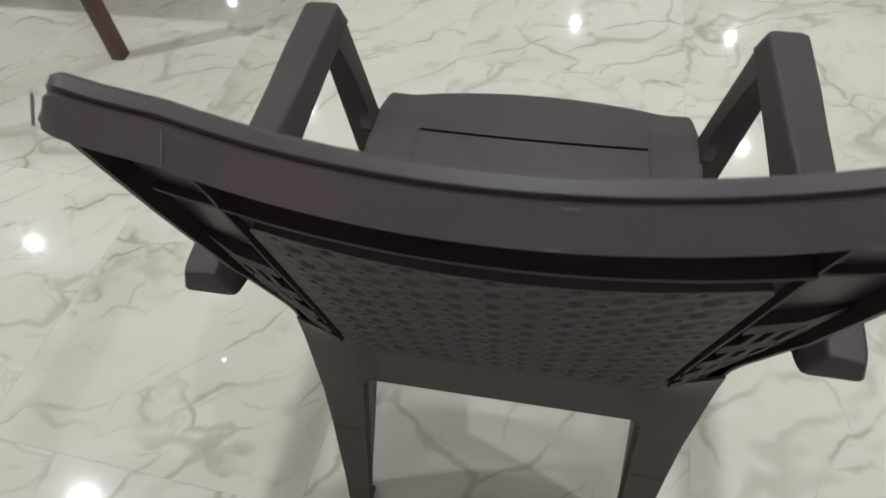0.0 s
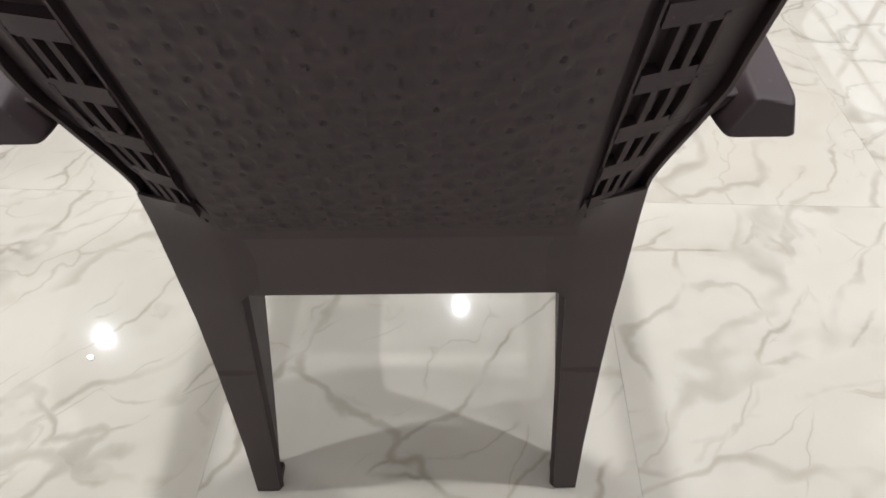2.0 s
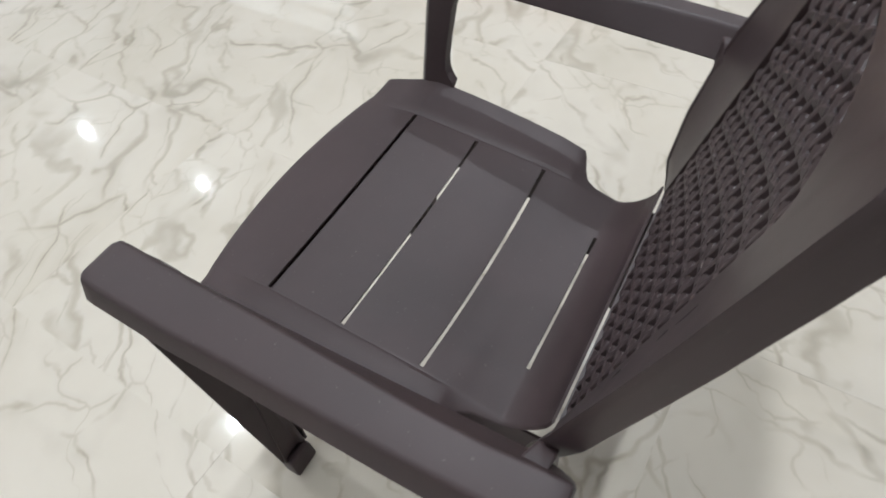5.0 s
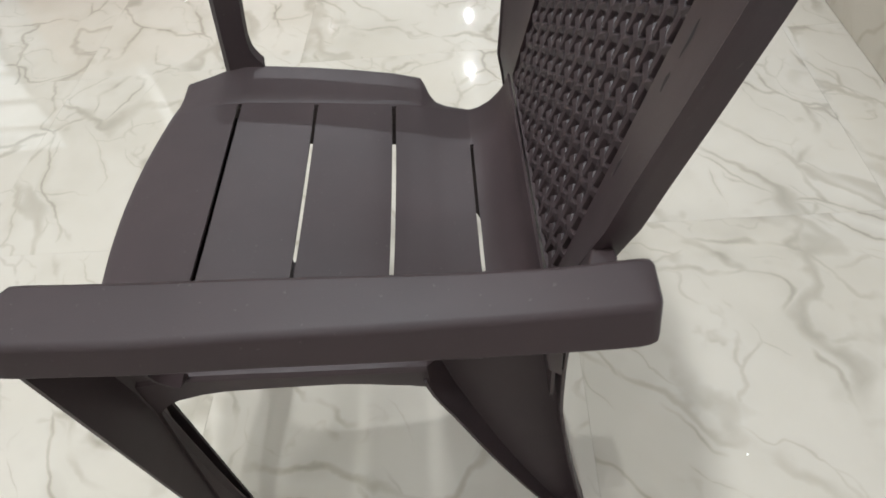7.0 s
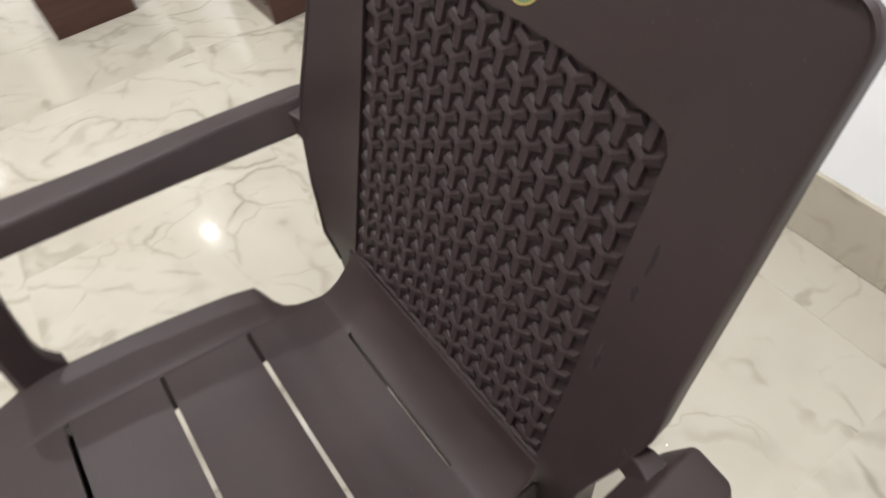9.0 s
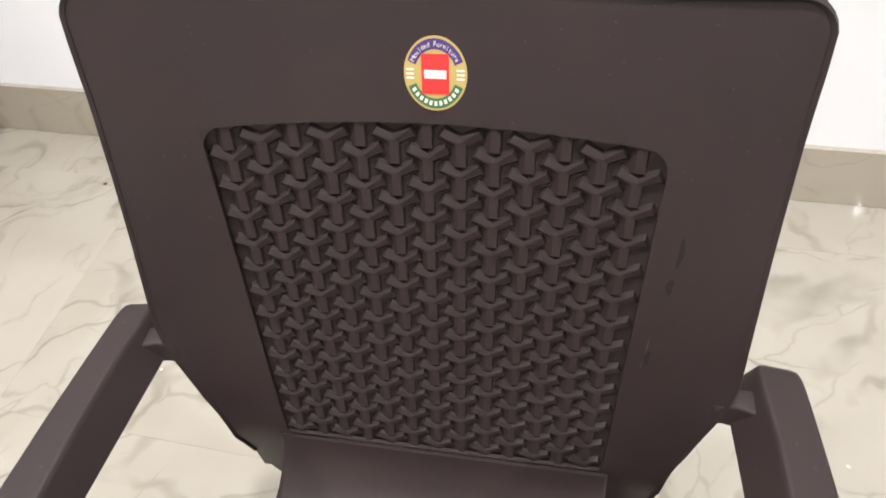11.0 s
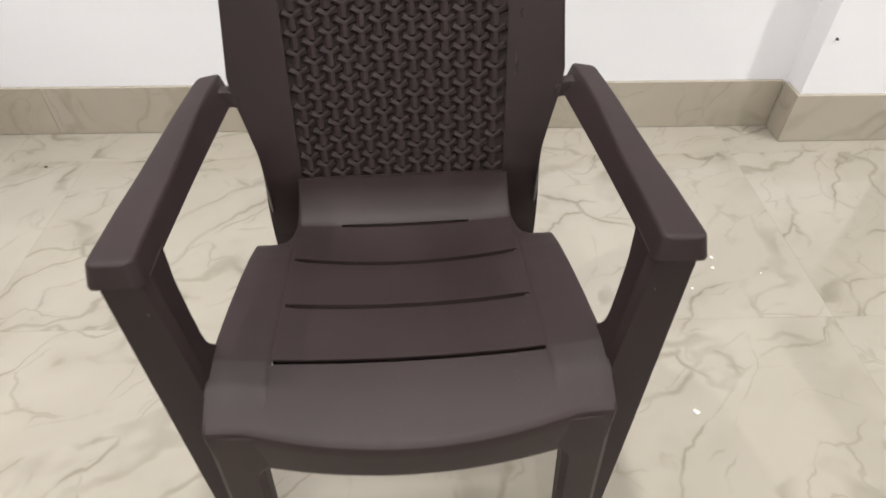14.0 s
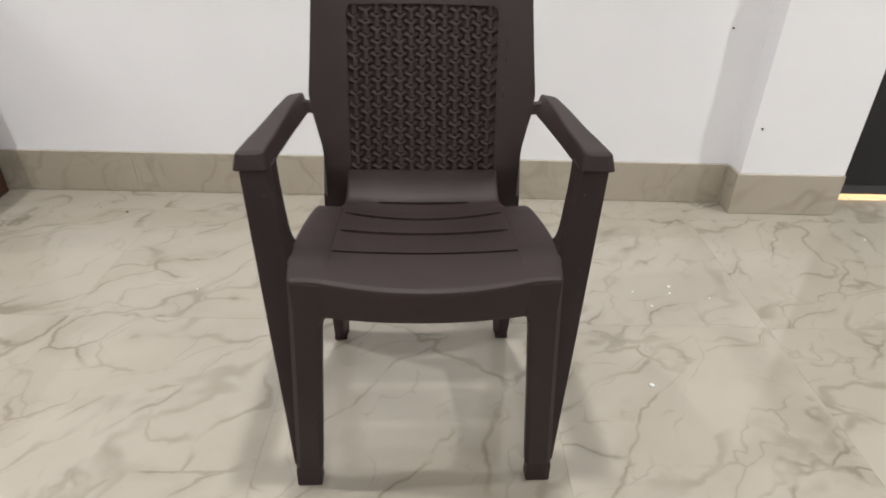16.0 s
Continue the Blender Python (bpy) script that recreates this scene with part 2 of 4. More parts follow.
floor = slab("floor", X0 - 0.2, X1 + 0.2, Y0 - 0.2, Y1 + 0.4, -0.12, -0.0016, GROUT, "glossy cream marble-look tiled floor with grey veins", category="floor")
slab("ceiling", X0 - 0.2, X1 + 0.2, Y0 - 0.2, Y1 + 0.4, CEILING, CEILING + 0.1, CEIL, "plain white painted ceiling with round downlights", category="ceiling")
DOOR_X = 1.43
slab("wall_north", X0 - 0.2, 1.0673, Y1, Y1 + 0.15, 0, CEILING, WALL, "plain white painted wall above a tiled skirting")
slab("wall_north_pillar", 1.0675, DOOR_X, Y1 - 0.085, Y1 + 0.15, 0, CEILING, WALL, "white painted pillar standing proud of the wall")
slab("wall_north_lintel", DOOR_X + 0.0005, 2.45, Y1, Y1 + 0.15, 2.1, CEILING, WALL, "white painted wall above the black door")
slab("wall_north_east", 2.4505, X1 + 0.2, Y1, Y1 + 0.15, 0, CEILING, WALL, "plain white painted wall beside the black door")
slab("wall_east", X1, X1 + 0.15, Y0 - 0.2, Y1 - 0.0005, 0, CEILING, DIMMED_WALL, "unseen white side wall in dimmed paint")
slab("wall_west", X0 - 0.15, X0, Y0 - 0.2, Y1 - 0.0005, 0, CEILING, DIMMED_WALL, "unseen white side wall in dimmed paint")
slab("wall_south", X0 + 0.0005, X1 - 0.0005, Y0 - 0.15, Y0, 0, CEILING, WALL, "plain white painted wall across the hall")


def skirting(name, x0, x1, y_front, depth, cuts):
    """A row of skirting tiles with hairline joints."""
    root = thing(name, "beige marble-look tile skirting along the wall", "skirting", ROOM, kind="structure")
    xs = [x0, *cuts, x1]
    for a, b in zip(xs, xs[1:]):
        bm = bmesh.new()
        box(bm, a + 0.0003, b - 0.0003, y_front, y_front + depth, 0.001, SKIRT_H, 0.0015)
        part("tile", bm, SKIRTING, root)
    return root


skirting("baseboard_north", X0, 1.067 - 0.012, Y1 - 0.012, 0.012, [-5.92 + 1.215 * k for k in range(6)])
skirting("baseboard_pillar", 1.067 - 0.012, DOOR_X, Y1 - 0.085 - 0.012, 0.012, [])
root = thing("baseboard_pillar_side", "short beige tile skirting on the pillar's side", "skirting", ROOM, kind="structure")
bm = bmesh.new()
box(bm, 1.055, 1.0670, Y1 - 0.0845, Y1 - 0.0125, 0.001, SKIRT_H, 0.0015)
part("tile", bm, SKIRTING, root)

# black door with a strip of light under it
door = thing("door_1", "closed black lacquered door with light showing under it", "door", ROOM, kind="structure")
bm = bmesh.new()
box(bm, DOOR_X + 0.002, 2.448, Y1 + 0.05, Y1 + 0.09, 0.03, 2.098, 0.002)
part("leaf", bm, BLACK, door)
bm = bmesh.new()
box(bm, DOOR_X + 0.002, 2.448, Y1 + 0.042, Y1 + 0.05, 0.022, 0.055, 0.001)
part("bottom_strip", bm, GREY_METAL, door, "dark grey strip along the door's foot")
bm = bmesh.new()
box(bm, DOOR_X + 0.002, 2.448, Y1 + 0.1, Y1 + 0.15, 0.0, 0.03)
part("light_gap", bm, GLOW, door, "warm light from the next room")


# ---- the chair ----
chair = thing("plastic_armchair", "dark brown moulded plastic armchair with a woven-pattern back", "chair")

# backrest: outline and curve of its front face
OUTLINE = [(0.30, 0.2075), (0.36, 0.2038), (0.40, 0.2010), (0.44, 0.1985), (0.47, 0.1972), (0.50, 0.1972), (0.52, 0.1985), (0.553, 0.206), (0.594, 0.2165), (0.622, 0.221),
           (0.65, 0.2190), (0.715, 0.2150), (0.795, 0.2105), (0.862, 0.2085)]
WING = [(0.36, 0.0), (0.42, 0.001), (0.47, 0.011), (0.534, 0.0255), (0.6, 0.032), (0.65, 0.031), (0.7, 0.0288), (0.75, 0.0275), (0.8, 0.0275), (0.864, 0.0315)]
WX, WZ0, WZ1, TOP = 0.149, 0.468, 0.778, 0.864


def back_y(x, z):
    x = abs(x)
    mid = 0.166 + (z - 0.465) * 0.312 if z > 0.465 else 0.166 - (0.465 - z) * 0.02
    mid += 0.0035 * max(0.0, (z - 0.775) / 0.089) ** 2
    at_edge = max(0.0, 0.0165 * (z - 0.47) / 0.31)
    if x < WX:
        return mid - at_edge * (x / WX) ** 2
    xo = lerp(z, OUTLINE)
    u = min(1.2, (x - WX) / max(0.02, xo - WX))
    return mid - at_edge - (lerp(z, WING) - at_edge) * (0.35 * u + 0.65 * u * u)


def back_point(x, z, off=0.0):
    """On the front face, off metres behind it."""
    h = 0.002
    n = Vector((back_y(x + h, z) - back_y(x - h, z), -2 * h, back_y(x, z + h) - back_y(x, z - h))).normalized()
    return Vector((x, back_y(x, z), z)) - n * off


SHEET = 0.0035
R_TOP = 0.016
cols_in = [-WX + 2 * WX * k / 18 for k in range(19)]
fr = [0.12, 0.3, 0.5, 0.7, 0.85, 1.0]
zs = [0.365, 0.385, 0.41, 0.44, WZ0] + [WZ0 + (WZ1 - WZ0) * k / 22 for k in range(1, 22)] + [WZ1, 0.79, 0.805, 0.82, 0.835] + \
     [TOP - R_TOP * (1 - math.sin(a)) for a in (0.2, 0.45, 0.7, 0.95, 1.2, 1.4, math.pi / 2)]


def outer_x(z):
    xo = lerp(z, OUTLINE)
    over = z - (TOP - R_TOP)
    if over > 0:
        xo -= R_TOP - math.sqrt(max(0.0, R_TOP ** 2 - over ** 2))
    return xo


def dipped(x, z):
    """The top edge dips a little towards the middle."""
    f = max(0.0, (z - WZ1) / (TOP - WZ1))
    return z - 0.0100 * f * f * max(0.0, 1 - (x / 0.2) ** 2)


def back_row(z, off=0.0):
    xo = outer_x(z)
    xs = [-(WX + (xo - WX) * f) for f in reversed(fr)] + cols_in + [WX + (xo - WX) * f for f in fr]
    return [back_point(x, dipped(x, z), off) for x in xs]


grid = [back_row(z) for z in zs]
wi0, wi1 = zs.index(WZ0), zs.index(WZ1)


def back_keep(i, j):
    return not (wi0 <= i < wi1 and 6 <= j < 24)


bm = solid_grid(grid, SHEET, back_keep, flip=True)
# the rolled flange round the outline: over the top and down both sides
rim = [(outer_x(z), z) for z in zs if z >= 0.40]
rim = [(-x, z) for x, z in rim] + [(x, TOP) for x in np.linspace(-outer_x(TOP), outer_x(TOP), 25)[1:-1]] + [(x, z) for x, z in reversed(rim)]
REAR_LINE = [(0.40, 0.1715), (0.44, 0.1722), (0.48, 0.1730), (0.517, 0.1765), (0.55, 0.1825), (0.60, 0.1930), (0.62, 0.1975)]
FLANGE = [(z, (y - back_y(lerp(z, OUTLINE), z)) / 0.019) for z, y in REAR_LINE[:-2]] + [(0.62, 1.0)]      # share of its full depth
flange = []
for k, (x, z) in enumerate(rim):
    px, pz = rim[max(0, k - 1)]
    qx, qz = rim[min(len(rim) - 1, k + 1)]
    t = Vector((qx - px, 0, qz - pz)).normalized()
    nrm = Vector((-t.z, 0, t.x))
    up = max(0.0, nrm.z)
    p = back_point(x, dipped(x, z))
    low = lerp(z, FLANGE)
    tuck = 0.003 * (1 - lerp(z, [(0.40, 0.0), (0.50, 1.0)]))
    flare = lerp(z, [(0.40, 0.0065), (0.44, 0.0072), (0.48, 0.0055), (0.52, 0.0020), (0.58, 0.001), (0.62, 0.0)])
    side_way = [(-0.0004, -0.0006), (0.0004, 0.0008), (0.0003, 0.004), (-0.0002, 0.008), (-0.0006, 0.013), (-0.0012, 0.0190)]
    top_way = [(-0.0006, -0.0006), (0.0004, 0.0010), (-0.0008, 0.0037), (-0.0050, 0.0043), (-0.0042, 0.0074), (-0.0170, 0.0200)]
    row = [(p + nrm * (a * low + flare * c / 0.019 - tuck) + Vector((0, c * low, 0))).lerp(p + Vector((0, e, d)), up) for (a, c), (d, e) in zip(side_way, top_way)]
    flange.append(row)
join(bm, solid_grid(flange, 0.003, flip=True))
soften(bm, 0.0009, 50, 1)
# rounded corners of the opening for the woven panel
for side in (-1, 1):
    for zc, up in ((WZ1, -1), (WZ0, 1)):
        r = 0.014 if up < 0 else 0.004
        flat = [(side * (WX + 0.0005), zc - up * 0.0005)] + [(side * (WX - r + r * math.cos(a)), zc + up * (r - r * math.sin(a))) for a in np.linspace(0, math.pi / 2, 8)]
        front, rear = ([bm.verts.new(back_point(x, z, o)) for x, z in flat] for o in (0.0002, SHEET))
        bm.faces.new(front), bm.faces.new(list(reversed(rear)))
        for k in range(len(flat)):
            n = (k + 1) % len(flat)
            bm.faces.new([front[n], front[k], rear[k], rear[n]])
backrest = part("backrest", bm, BROWN_SMOOTH, chair, "smooth dark brown backrest shell with rolled top edge")

SMUDGE = plain("dark_smudge", (0.011, 0.0075, 0.0075), 0.75)
for sx, sz, long, wide in ((0.1675, 0.711, 0.024, 0.0034), (0.1660, 0.6835, 0.013, 0.0044), (0.1630, 0.6160, 0.015, 0.0040)):
    bm = bmesh.new()
    rim = [(sx + wide / 2 * math.cos(a) * (1 + 0.35 * math.sin(3 * a + sz * 90)), sz + long / 2 * math.sin(a)) for a in np.linspace(0, 2 * math.pi, 25)[:-1]]
    hub = bm.verts.new(back_point(sx, sz, -0.0003))
    vs = [bm.verts.new(back_point(x, z, -0.0003)) for x, z in rim]
    for k in range(24):
        bm.faces.new([hub, vs[k], vs[(k + 1) % 24]])
    part("smudge", bm, SMUDGE, backrest, "dark smudge")

# glint painted as pale streaks on the edge band; small scuffs share its colour
SCUFF_GLINT = plain("pale_scuff_glint", (0.062, 0.05, 0.05), 0.28)
for sx, sz, long, wide in ((0.1612, 0.627, 0.020, 0.0011), (0.1600, 0.607, 0.009, 0.0008)):
    bm = bmesh.new()
    bm.faces.new([bm.verts.new(back_point(sx + u * wide, sz + v * long, -0.0003)) for u, v in ((0, -0.5), (0.6, 0.0), (0.1, 0.5), (-0.5, 0.1))])
    part("scuff_glint", bm, SCUFF_GLINT, backrest, "pale mark with a painted glint")


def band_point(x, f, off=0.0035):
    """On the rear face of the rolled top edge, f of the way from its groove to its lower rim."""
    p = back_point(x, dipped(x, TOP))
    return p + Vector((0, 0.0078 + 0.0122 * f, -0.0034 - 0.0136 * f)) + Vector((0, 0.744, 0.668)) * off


# a mould line, then the corner's highlight and small glints painted as pale patches
for x, f, wide, long, word in ((0.1425, 0.50, 0.0007, 0.98, "thin pale mould line"), (0.2075, 0.50, 0.0028, 0.9, "painted highlight at the rolled edge's corner"),
                              (-0.0300, 0.06, 0.0080, 0.04, "pale mark with a painted glint"), (-0.0250, 0.95, 0.0070, 0.04, "pale mark with a painted glint")):
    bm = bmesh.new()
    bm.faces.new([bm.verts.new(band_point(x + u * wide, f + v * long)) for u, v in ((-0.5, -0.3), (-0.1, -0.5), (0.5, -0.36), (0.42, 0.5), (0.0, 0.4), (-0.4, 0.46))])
    part("scuff_glint", bm, SCUFF_GLINT, backrest, word)

# ribs behind the backrest
bm = bmesh.new()


def rib(points, depth, thick=0.0022, base=SHEET * 0.6):
    """A fin that stands out to the rear from a line on the back of the sheet; depth and base: one number, or one for each point."""
    rows = []
    for k, (x, z) in enumerate(points):
        d = depth[k] if isinstance(depth, (list, tuple)) else depth
        p = back_point(x, z, base[k] if isinstance(base, (list, tuple)) else base)
        rows.append([p, p + Vector((0, d, 0))])
    join(bm, solid_grid(rows, thick))


for side in (-1, 1):
    line = [(side * lerp(z, [(0.48, WX + 0.006), (0.60, WX + 0.0015), (0.70, WX), (0.77, WX + 0.002), (0.842, WX + 0.0065)]), z) for z in np.linspace(0.485, 0.842, 22)]
    foot = [0.0092 if z < WZ1 + 0.005 else SHEET * 0.6 for _, z in line]
    rib(line, [lerp(z, [(0.48, 0.005), (0.53, 0.0118), (0.70, 0.0150), (0.80, 0.0125), (0.85, 0.011)]) - b + SHEET * 0.6 for (_, z), b in zip(line, foot)], 0.0017, foot)
rib([(x, WZ1 + 0.008) for x in np.linspace(-WX - 0.001, WX + 0.001, 21)], 0.0155)
for side in (-1, 1):
    rib([(side * x, 0.772) for x in np.linspace(WX + 0.006, 0.205, 6)], 0.008)
part("stiffening_rib", bm, BROWN, backrest)

for side in (-1, 1):
    bm = bmesh.new()
    shelves = [0.517, 0.556, 0.599, 0.645, 0.694]

    def rear_plane(x, z):
        """How far the grille's fins reach behind the sheet, so that they end in one plane."""
        xo = outer_x(z)
        a = back_y(WX + 0.006, z) + 0.0155
        b = back_y(xo, z) + 0.017 * lerp(z, FLANGE)
        u = (x - WX - 0.006) / (xo - WX - 0.006)
        return a + (b - a) * u - back_y(x, z)
    for z in shelves:
        xs = np.linspace(WX + 0.003, outer_x(z) - 0.001, 9)
        deep = [rear_plane(x, z) * lerp(x, [(xs[0], 0.96), (xs[4], 0.9), (xs[6], 0.6), (xs[-1], 0.3)]) for x in xs]
        for dz in (0.001, -0.0040, -0.0085):
            rib([(side * x, z + dz) for x in xs], deep, 0.005)
    for a, b in zip(shelves, shelves[1:]):
        for f in (0.175, 0.205, 0.375, 0.405, 0.575):
            pts = [(z, WX + 0.006 + (outer_x(z) - WX - 0.008) * f) for z in (a, (a + b) / 2, b - 0.004)]
            rib([(side * x, z) for z, x in pts], [rear_plane(x, z) * 0.90 for z, x in pts], 0.0024)
    # the solid strip beside the pockets
    strip = []
    for z in np.linspace(shelves[0] - 0.004, shelves[-1], 12):
        xs = [WX + 0.006 + (outer_x(z) - WX - 0.007) * f for f in (0.56, 0.7, 0.85, 1.0)]
        strip.append([back_point(side * x, z) + Vector((0, rear_plane(x, z) * f, 0)) for x, f in zip(xs, (0.88, 0.80, 0.66, 0.5))])
    join(bm, solid_grid(strip, 0.002, flip=side < 0))
    part("grille", bm, BROWN, backrest, "pocketed stiffening grille behind the back's edge")

# woven panel: a recessed sheet with rows of three-armed raised knots on both faces
RECESS = 0.0057
pz = np.linspace(WZ0 - 0.012, WZ1 + 0.0065, 25)
px = np.linspace(-WX - 0.0055, WX + 0.0055, 19)
bm = solid_grid([[back_point(x, z, RECESS) for x in px] for z in pz], 0.003, flip=True)
# its rear face: a raised pan with rounded upper corners, a groove round it and the hollow backs of the knots
COL, ROW = 0.0222, 0.0235
PAN_TOP, PAN_R, LIFT, HOLLOWS = WZ1 - 0.006, 0.008, 0.0075, ((0.0006, -0.0042, 0.0042, 0.0080, 0.0023), (0.0088, 0.0045, 0.0017, 0.0019, 0.0024), (-0.0080, 0.0044, 0.0052, 0.0036, 0.0009))


def pan_half(z):
    over = max(0.0, z - (PAN_TOP - PAN_R))
    return lerp(z, [(0.47, WX - 0.002), (0.55, WX - 0.0085), (0.76, WX - 0.0135)]) - PAN_R + math.sqrt(max(0.0, PAN_R ** 2 - over ** 2))


def hollow(x, z):
    """How deep the rear face is pressed in behind the knots."""
    deep = 0.0
    i0 = round(x / COL)
    for i in (i0 - 1, i0, i0 + 1):
        shift = WZ0 + 0.004 + (ROW / 2 if i % 2 else 0)
        j0 = round((z - shift) / ROW)
        for j in (j0 - 1, j0, j0 + 1):
            for hx, hz, a, b, d in HOLLOWS:
                u, w = (x - i * COL - hx) / a, (z - shift - j * ROW - hz) / b
                r = (abs(u + 0.3 * w) ** 2.5 + abs(w) ** 2.5) ** 0.4          # a rounded lozenge, deepest at its lower end
                if r < 1.2:
                    f = min(1.0, (1.2 - r) / (0.24 if w < 0 else 0.45))
                    deep = max(deep, d * f * f * (3 - 2 * f) * (0.68 - 0.32 * w))
    return deep


pan_z = [WZ0 + 0.004 + (PAN_TOP - PAN_R - WZ0 - 0.004) * k / 150 for k in range(151)] + [PAN_TOP - PAN_R * (1 - math.sin(a)) for a in np.linspace(0.12, math.pi / 2, 12)]
pan = []
for z in pan_z:
    w, lift = pan_half(z), LIFT * lerp(z, [(0.472, 0.02), (0.49, 0.35), (0.53, 1.0)])
    zw = z + 0.0045 * lerp(z, [(0.68, 0.0), (PAN_TOP, 1.0)])
    row = [bm.verts.new(back_point(-w, zw, 0.0098))]
    for u in np.linspace(-1, 1, 141):
        zu = z + 0.0045 * u * u * lerp(z, [(0.68, 0.0), (PAN_TOP, 1.0)])
        edge = min(1.0, (1 - abs(u)) * w / 0.012, max(0.0, PAN_TOP - z) / 0.008 + 0.05, (z - WZ0) / 0.02)
        row.append(bm.verts.new(back_point(u * w, zu, 0.0105 + lift - min(lift + 0.0003, hollow(u * w, zu) * max(0.0, edge)))))
    row.append(bm.verts.new(back_point(w, zw, 0.0098)))
    pan.append(row)
top = [bm.verts.new(v.co + (back_point(0, PAN_TOP, 0.0098) - back_point(0, PAN_TOP, 0.0105 + LIFT))) for v in pan[-1]]
for lo, hi in zip(pan, pan[1:] + [top]):
    for k in range(len(lo) - 1):
        bm.faces.new([lo[k], lo[k + 1], hi[k + 1], hi[k]])
woven = part("woven_panel", bm, BROWN, chair, "raised three-armed weave pattern panel in dark brown plastic")
ARMS = ((-0.87, 0.49), 0.0146), ((0.0, -1.0), 0.0180), ((0.91, 0.42), 0.0146)      # anticlockwise
KNOTS = {}


# per arm: half widths of its flat top and of its foot, clockwise and anticlockwise side, and how the top leans there
SECTION = ((0.0027, 0.0026, 0.0044, 0.0080, -0.36, 0.08), (0.0029, 0.0031, 0.0090, 0.0040, 0.02, 0.0), (0.0030, 0.0029, 0.0060, 0.0050, -0.36, -0.04))
TIP = (1.14, 1.0, 1.10)         # height of each arm's tip, as a share


def knot_mesh(lengths, high):
    """A three-armed knot: narrow tops, wide flanks on the lower and one upright side, steep ones on the other; x right, y up, z out."""
    key = (lengths, high)
    if key in KNOTS:
        return KNOTS[key]
    bm = bmesh.new()
    ways = [Vector(d).normalized() for d, _ in ARMS]
    side = [Vector((-d.y, d.x)) for d in ways]

    def outline(col, stretch, z, lean):
        ring = []
        for k in range(3):
            n = (k + 1) % 3
            cw, ccw, nxt = SECTION[k][col], SECTION[k][col + 1], SECTION[n][col]
            tip = ways[k] * (ARMS[k][1] * max(lengths[k], 0.3) * stretch)
            drop = 1 - lean * (1 - TIP[k])
            low, up = (z * (drop + lean * SECTION[k][4]), z * (drop + lean * SECTION[k][5]))
            for p, h in ((tip - side[k] * cw, low), (tip + side[k] * ccw, up)):
                ring.append(bm.verts.new((p.x, p.y, h)))
            p, q = side[k] * ccw, -side[n] * nxt            # where the flanks of neighbouring arms meet
            d = ways[k].x * -ways[n].y + ways[n].x * ways[k].y
            t = ((q - p).x * -ways[n].y + ways[n].x * (q - p).y) / d
            m = p + ways[k] * t
            ring.append(bm.verts.new((m.x, m.y, z * (1 + lean * (SECTION[k][5] + SECTION[n][4]) / 2))))
        return ring
    a, b = outline(0, 0.95, high, 1), outline(2, 1.06, -0.0006, 0)
    crest = bm.verts.new((0, 0, high))
    for k in range(9):
        n = (k + 1) % 9
        bm.faces.new([crest, a[k], a[n]])
        bm.faces.new([a[n], a[k], b[k], b[n]])
    KNOTS[key] = finish(bm, "knot", BROWN, 10)
    return KNOTS[key]


def inside(x, z):
    return abs(x) < WX + 0.0045 and WZ0 - 0.006 < z < WZ1 + 0.005


for i in range(-7, 8):
    for j in range(-1, 15):
        cx, cz = i * COL, WZ0 + 0.004 + j * ROW + (ROW / 2 if i % 2 else 0)
        if not inside(cx, cz):
            continue
        lengths = tuple(next((k for k in (1.0, 0.7, 0.4) if inside(cx + d[0] * full * k, cz + d[1] * full * k)), 0) for d, full in ARMS)
        p = back_point(cx, cz, RECESS)
        nrm = (back_point(cx, cz, -0.01) - back_point(cx, cz, 0.0)).normalized()
        up = (back_point(cx, cz + 0.005) - back_point(cx, cz - 0.005)).normalized()
        right = up.cross(nrm).normalized()
        turn = Matrix((right, nrm.cross(right), nrm)).transposed().to_4x4()
        ob = new("knot", knot_mesh(lengths, 0.0043))
        ob.parent = woven
        ob.matrix_local = Matrix.Translation(p) @ turn

